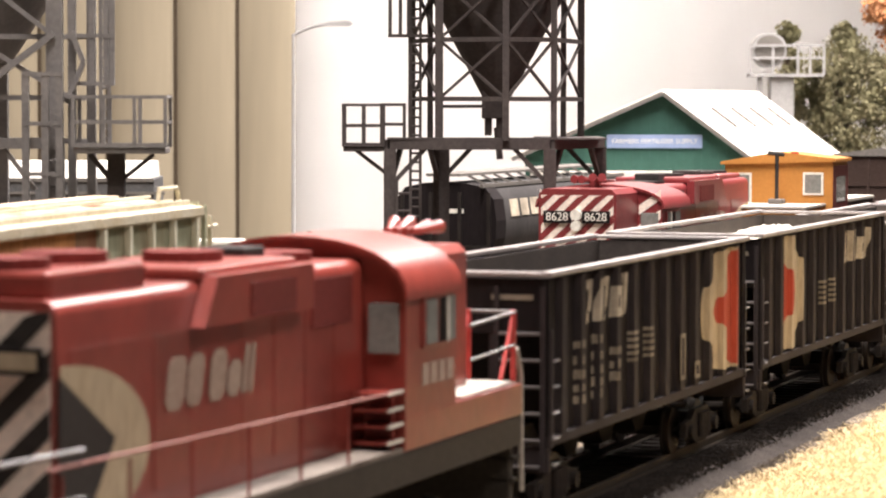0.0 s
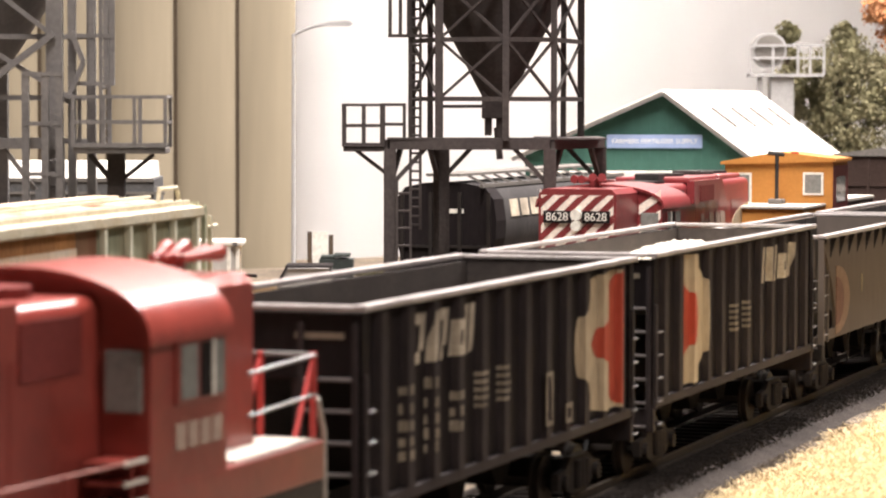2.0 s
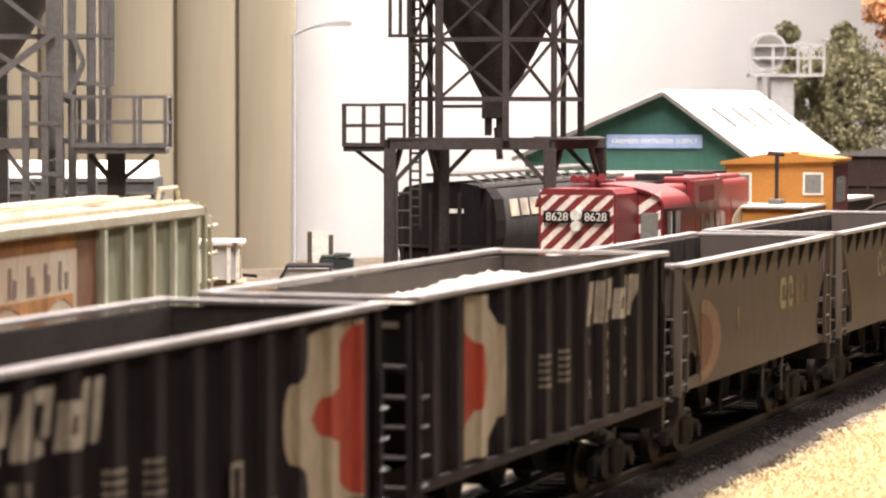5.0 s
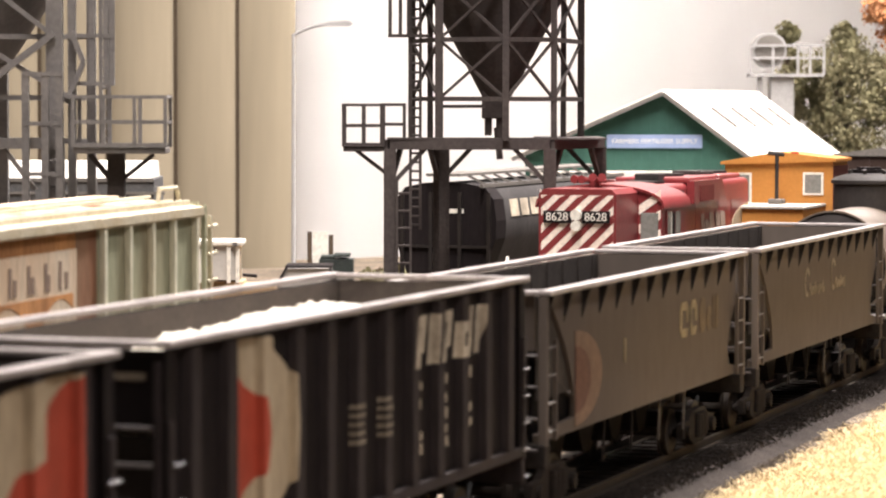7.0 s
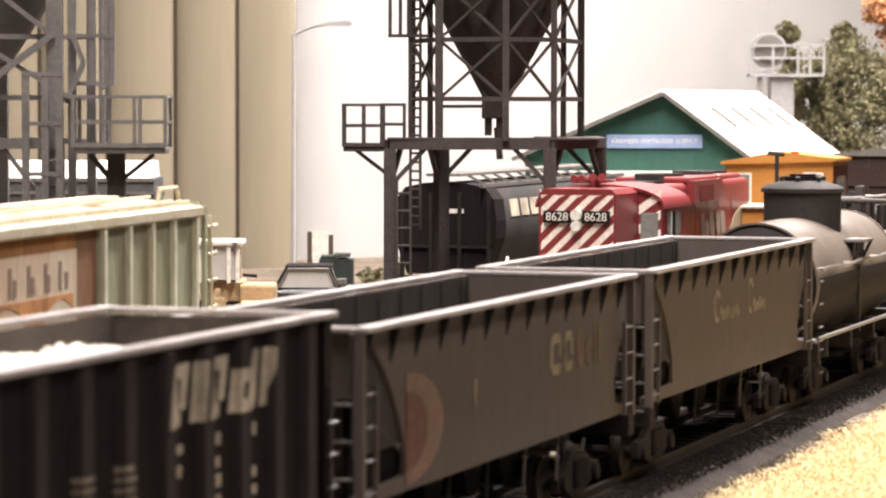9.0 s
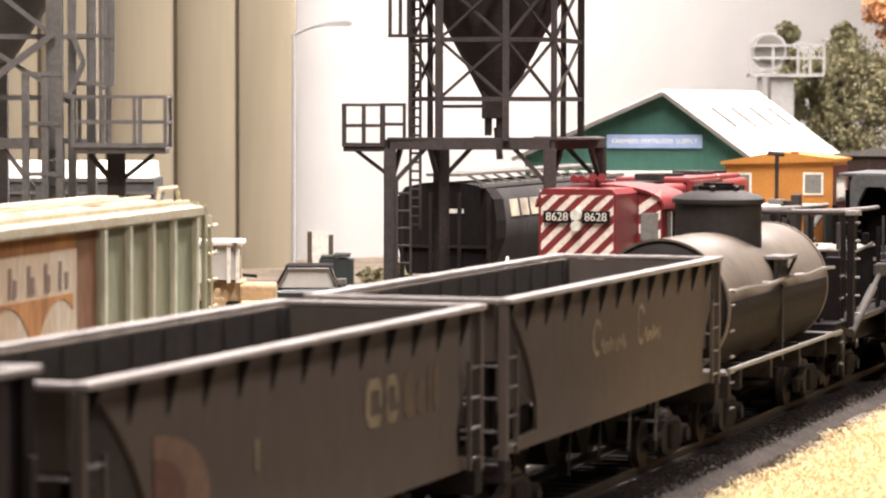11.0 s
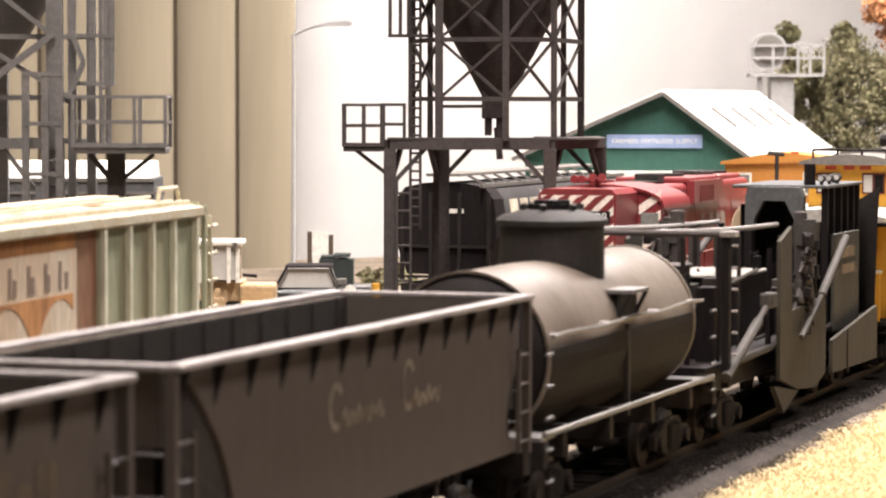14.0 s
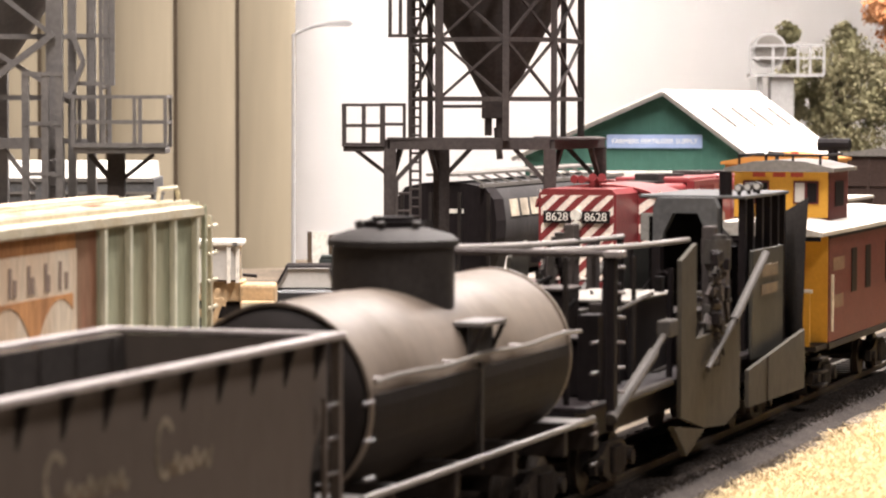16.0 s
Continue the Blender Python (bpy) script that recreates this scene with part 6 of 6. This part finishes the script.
prism(bm, [(y * 1.02, z * 1.005) for y, z in sec], 0.0, 0.9, "x")
part("end_shield", bm, BLACK, cyl, "black end shield")
for y in (-1.3, -0.45, 0.4, 1.25):
    part("end_post", box(-0.1, 0.0, y - 0.05, y + 0.05, 1.1, 3.6), UNDER, cyl)
for z in (1.2, 2.05):
    part("end_bar", box(-0.09, -0.01, -1.35, 1.35, z, z + 0.07), UNDER, cyl)
part("roof_walk", box(-0.2, 14.5, -0.5, 0.5, 4.05, 4.13, 0.01), TRIM, cyl, "grey roof walkway")
for k in range(12):
    part("walk_bracket", beam(bmesh.new(), (0.6 + 1.15 * k, -0.5, 4.05), (1.0 + 1.15 * k, -1.05, 3.72), 0.06), TRIM, cyl)
part("side_rail", box(-0.2, 14.5, -1.18, -1.08, 3.74, 3.84), TRIM, cyl)
x = 1.5
for w in (0.75, 0.7, 0.75, 0.3, 0.7):
    part("lettering_bar", prism(bmesh.new(), [(-1.476, 2.9), (-1.492, 2.9), (-1.412, 3.38), (-1.396, 3.38)], x, x + w, "x"), WORNLETTER, cyl)
    x += w + 0.25
part("lettering_bar", box(-0.012, 0.0, -0.1, 0.2, 3.28, 3.4), WHITE, cyl)
part("lettering_bar", box(-0.012, 0.0, -0.55, 0.2, 3.02, 3.14), WHITE, cyl)
part("underframe", box(-0.3, 14.8, -1.2, 1.2, 0.75, 1.05), UNDER, cyl)
for x in (1.6, 13.0):
    bm = bmesh.new()
    for xx in (-0.85, 0.85):
        rod(bm, (x + xx, -0.8, RAIL + 0.42), (x + xx, 0.8, RAIL + 0.42), 0.42, 18)
    bx(bm, x - 1.2, x + 1.2, -1.1, -0.95, 0.1, 0.75)
    part("truck", bm, UNDER, cyl)

grey = thing("covered_hopper", there(-8.0, 85), "slate-grey hopper car with a pale roof", "covered hopper")
part("body", box(-14, 0, 0, 2.8, 0.8, 4.0, 0.03), GREYCAR, grey, "slate-grey body")
bm = bmesh.new()
prism(bm, [(0.0, 4.0), (0.4, 4.45), (2.4, 4.45), (2.8, 4.0)], -14, -0.1, "x")
part("roof", bm, TINROOF, grey, "pale roof")
for k in range(8):
    part("side_rail", box(-13.8 + 1.8 * k, -12.3 + 1.8 * k, -0.06, 0.0, 3.55, 3.62), TRIM, grey)
part("side_rail", box(-14, 0, -0.05, 0.0, 3.9, 3.98), TRIM, grey)
part("underframe", box(-13.5, -0.5, 0.3, 2.5, RAIL, 0.8), UNDER, grey)

works = thing("work_crane", place(82.5, 3.75, 0, 0), "orange rail work vehicle with boxy cab", "work vehicle")
bm = bmesh.new()
prism(bm, [(-1.5, 1.4), (-1.5, 4.55), (0.0, 4.72), (1.5, 4.45), (1.5, 1.4)], 0.0, 2.0, "x")
part("cab", bm, ORANGE, works, "orange cab")
bm = bmesh.new()
prism(bm, [(-1.6, 4.52), (-1.6, 4.6), (0.0, 4.78), (1.6, 4.5), (1.6, 4.42)], -0.12, 2.1, "x")
part("cab_roof", bm, ORANGE, works)
for y0, y1, z0, z1 in ((-1.25, -0.68, 3.6, 4.22), (0.75, 1.15, 3.35, 4.2)):
    w = part("window", box(-0.04, 0.0, y0, y1, z0, z1, 0.01), WHITE, works, "pale-framed window")
    part("pane", box(-0.05, -0.04, y0 + 0.06, y1 - 0.06, z0 + 0.06, z1 - 0.06), GLASS, w)
part("side_window", box(0.4, 1.6, -1.53, -1.5, 3.4, 4.1), GLASS, works)
part("side_wall", box(0.02, 2.0, -1.52, -1.5, 1.4, 4.4), BROWNRED, works, "brown side wall")
hd = part("engine_hood", box(-2.6, 0.0, -1.25, 0.75, 2.3, 3.3, 0.03), ORANGE, works, "orange engine hood")
part("hood_lid", box(-2.7, 0.0, -1.32, 0.82, 3.3, 3.38, 0.02), ROOFGREY, hd, "pale dusty hood lid")
part("exhaust", rod(bmesh.new(), (-0.9, -0.15, 3.38), (-0.9, -0.15, 4.75), 0.055, 10), DOME, works, "grey exhaust pipe")
part("exhaust_base", box(-1.1, -0.7, -0.35, 0.05, 3.38, 3.52, 0.03), TRIM, works)
part("work_lamp", rod(bmesh.new(), (-0.9, -0.35, 4.72), (-0.9, 0.1, 4.76), 0.06, 8), DOME, works)
part("beacon", box(-0.1, 0.1, -0.55, -0.35, 4.7, 4.78, 0.02), ORANGERED, works)
part("rear_deck", box(2.0, 6.0, -1.5, 1.5, 3.35, 3.45, 0.02), ROOFGREY, works, "pale rear deck")
part("rear_body", box(2.02, 6.0, -1.45, 1.45, 1.2, 3.35), BROWNCAR, works)
part("underframe", box(-3.0, 6.0, -1.3, 1.3, 0.7, 1.4), UNDER, works)
part("front_posts", box(-2.6, -2.4, 0.5, 0.7, 1.4, 2.3), ORANGE, works)
part("front_posts", box(-2.6, -2.4, -1.2, -1.0, 1.4, 2.3), ORANGE, works)
bm = bmesh.new()
for xx in (-1.8, 0.0, 3.0, 4.8):
    rod(bm, (xx, -0.8, RAIL + 0.42), (xx, 0.8, RAIL + 0.42), 0.42, 18)
part("wheels", bm, RAILTOP, works)

brown = thing("boxcar", place(99, 4.05, 0, 0), "dark brown standing freight car", "freight car")
part("body", box(0, 13, -1.5, 1.5, 0.9, 4.4, 0.03), BROWNCAR, brown)
bm = bmesh.new()
prism(bm, [(-1.55, 4.38), (-1.55, 4.45), (0, 4.65), (1.55, 4.45), (1.55, 4.38)], -0.1, 13.1, "x")
part("roof", bm, TRIM, brown)
for y in (-1.2, -0.4, 0.4, 1.2):
    part("end_rib", box(-0.06, 0.0, y - 0.05, y + 0.05, 1.0, 4.3), BROWNCAR, brown)
for z in (1.8, 2.6, 3.4):
    part("end_rib", box(-0.05, 0.0, -1.45, 1.45, z, z + 0.1), BROWNCAR, brown)
part("lettering_bar", box(-0.07, -0.06, -1.2, -0.7, 3.6, 3.75), SCRIPT, brown)
part("underframe", box(0, 13, -1.2, 1.2, RAIL, 0.9), UNDER, brown)


# flat cars of dark pipe behind the locomotive
def pipe_load():
    t = thing("flat_car", there(6.6, 98), "flat car stacked with brown and pale pipes", "flat car")
    part("deck", box(-1.0, 6.0, 0, 2.6, 3.0, 3.3), BROWNCAR, t)
    part("underframe", box(-0.8, 5.8, 0.3, 2.3, RAIL, 3.0), UNDER, t)
    for k in range(4):
        part("pipe", rod(bmesh.new(), (-0.9, 0.3 + 0.6 * k, 3.45), (5.9, 0.3 + 0.6 * k, 3.5), 0.17, 10), RUSTFADE if k % 2 else ROOFGREY, t)
    return t


pipe_load()

# ---- yard clutter ----
ld = thing("wheel_loader", there(-5.55, 78), "worn yellow wheel loader with white cab roof", "loader")
part("cab_roof", box(-0.72, 0.5, -0.6, 0.7, 2.48, 2.62, 0.04), WHITE, ld, "white cab roof")
cabm = part("cab_glass", box(-0.55, 0.32, -0.48, 0.6, 1.62, 2.48), PALEGLASS, ld, "cab glazing, toned pale for the white backdrop behind it")
for x, y in ((-0.58, -0.5), (0.14, -0.52), (0.36, -0.5), (-0.58, 0.6), (0.34, 0.6)):
    part("cab_post", box(x - 0.05, x + 0.05, y - 0.04, y + 0.04, 1.55, 2.5), WHITE, ld)
part("body", box(-0.6, 0.5, -0.3, 0.9, 1.05, 1.58, 0.05), LOADERY, ld, "worn yellow body")
part("chassis", box(-0.9, 1.2, -0.2, 0.7, 0.2, 1.05, 0.05), UNDER, ld)
part("engine_cover", box(0.4, 1.3, -0.4, 0.8, 0.95, 1.5, 0.08), LOADERY, ld)
part("counterweight", box(0.45, 1.3, -1.0, -0.45, 0.5, 1.1, 0.05), LOADERY, ld, "bright yellow counterweight")
for a, b in (((-0.9, -0.8, 0.2), (-0.1, -0.75, 1.4)), ((-1.2, -0.8, 1.2), (-0.7, -0.8, 0.3)), ((-0.5, -0.8, 0.62), (0.35, -0.8, 0.6)), ((-0.55, -0.85, 0.6), (-0.75, -0.85, -0.1)), ((-0.45, -0.75, 1.5), (-0.3, -0.75, 0.65))):
    part("lift_arm", beam(bmesh.new(), a, b, 0.11), LOADERY, ld)
for a, b in (((-0.75, -1.0, 1.35), (-1.1, -1.0, 0.5)), ((-0.85, -1.0, 1.3), (0.1, -0.98, 1.05)), ((0.0, -1.0, 1.2), (-0.4, -1.0, 0.1)), ((-1.15, -1.0, 0.9), (-0.5, -1.0, 0.85))):
    part("lift_arm", beam(bmesh.new(), a, b, 0.1, 0.14), LOADERY, ld)
part("steering_wheel", rod(bmesh.new(), (-0.3, -0.3, 1.8), (-0.26, -0.2, 1.9), 0.16, 14), RUBBER, ld)
for x in (-0.45, 0.3):
    part("roof_lamp", box(x - 0.06, x + 0.06, -0.66, -0.6, 2.48, 2.58, 0.01), TRIM, ld)
part("hazard_plate", box(0.5, 1.25, -1.02, -1.0, 0.9, 1.06), BOXCREAM, ld)
part("bucket", box(-1.7, -1.1, -0.9, 1.0, -0.5, 0.4, 0.05), LOADERY, ld)
part("handrail", rod(bmesh.new(), (0.5, -0.5, 1.75), (0.85, -0.5, 1.72), 0.04, 6), BLACK, ld)
for x in (-0.7, 0.9):
    for y in (-0.9, 0.9):
        part("tyre", rod(bmesh.new(), (x, y - 0.22, GROUND + 0.62), (x, y + 0.22, GROUND + 0.62), 0.65, 22), RUBBER, ld, smooth=True)

pk = thing("pickup_truck", there(-4.0, 91, -0.3), "black pickup truck parked beside the loader", "pickup truck")
bm = bmesh.new()
prism(bm, [(-0.95, 0.9), (-0.62, 1.5), (0.62, 1.5), (0.85, 0.9)], 0.1, 1.6)
part("cab_glass", bm, PALEGLASS, pk, "glazing toned pale for the white backdrop seen through it")
for a, b in (((-0.97, 0.06, 0.9), (-0.62, 0.06, 1.5)), ((0.62, 0.06, 1.5), (0.88, 0.06, 0.9))):
    part("pillar", beam(bmesh.new(), a, b, 0.1), BLACK, pk)
part("roof", box(-0.7, 0.7, 0.02, 1.65, 1.46, 1.56, 0.04), BLACK, pk)
part("body", box(-1.2, 1.9, -0.1, 1.75, 0.1, 0.86, 0.1), GLOSSBLACK, pk, "glossy black body")
part("hood", box(0.95, 1.85, 0.0, 1.65, 0.86, 0.93, 0.04), GLOSSBLACK, pk)
part("grille", box(0.95, 1.8, -0.14, -0.1, 0.45, 0.7, 0.02), STEEL, pk, "chrome grille")
part("window_trim", tube([(-0.9, 0.02, 0.92), (-0.6, 0.02, 1.47), (0.6, 0.02, 1.47), (0.86, 0.02, 0.92)], 0.03), STEEL, pk)
part("spare_tyre", rod(bmesh.new(), (-0.6, 0.7, 0.86), (-0.6, 0.75, 1.0), 0.3, 16), RUBBER, pk)
part("bumper", box(0.9, 1.2, -0.35, -0.1, 0.25, 0.5, 0.03), STEEL, pk, "chrome bumper")
part("headlight", rod(bmesh.new(), (1.25, -0.14, 0.82), (1.25, -0.06, 0.82), 0.18, 12), WHITE, pk)
part("mirror", box(0.85, 1.15, -0.25, -0.1, 1.0, 1.2, 0.03), STEEL, pk)
for x in (-0.7, 1.3):
    for y in (0.05, 1.6):
        part("tyre", rod(bmesh.new(), (x, y - 0.12, GROUND + 0.66), (x, y + 0.12, GROUND + 0.66), 0.38, 18), RUBBER, pk)
part("chassis", box(-1.1, 1.8, 0.2, 1.5, GROUND + 0.55, 0.1), UNDER, pk)

bd = thing("notice_board", there(-3.8, 95), "pale board between two wooden posts", "board")
part("panel", box(-0.24, 0.24, -0.03, 0.03, 1.0, 2.1), WHITE, bd)
for x in (-0.33, 0.33):
    part("post", box(x - 0.07, x + 0.07, -0.05, 0.05, GROUND - 0.05, 2.1 - 0.1 * (x > 0)), BARK, bd)

gb = thing("dumpster", there(-3.25, 94), "dark green metal bin with open lid", "bin")
part("body", box(-0.55, 0.5, 0, 1.0, GROUND - 0.05, 1.3, 0.03), DKGREEN, gb)
part("lid", box(-0.1, 0.4, -0.05, 1.0, 1.36, 1.45, 0.02), DKGREEN, gb)
part("hinge", box(-0.5, -0.1, 0, 0.9, 1.3, 1.4, 0.02), DKGREEN, gb)

bo = thing("bollard", there(-2.02, 92), "short yellow bollard on the ground", "bollard")
part("post", rod(bmesh.new(), (0, 0, GROUND - 0.05), (0, 0, 0.68), 0.12, 12), YELLOW, bo)

tree("bush", -2.2, 104, [(0, 0, 0.1, 0.8, 0.45), (0.7, 0, 0.2, 0.6, 0.5)], LEAF, "low dry brown bush on the ground", 1500, 0.2, 12, 0.1)


# ---- movement ----
def run_at(t):
    for (a, p), (b, q) in zip(RUN, RUN[1:]):
        if t <= b:
            return p + (q - p) * (t - a) / (b - a)
    return RUN[-1][1]


def motions():
    for car, uc in MOVERS:
        walk(car, [(float(t), place(uc - s, 0)) for t, s in RUN])
    times = [i * 2 / 15 for i in range(121)]
    for ws, x, z in ROLLERS:
        walk(ws, [(t, pose(x * S, 0, z * S, 0, -math.degrees(run_at(t) / 0.42), 0)) for t in times])


motions()
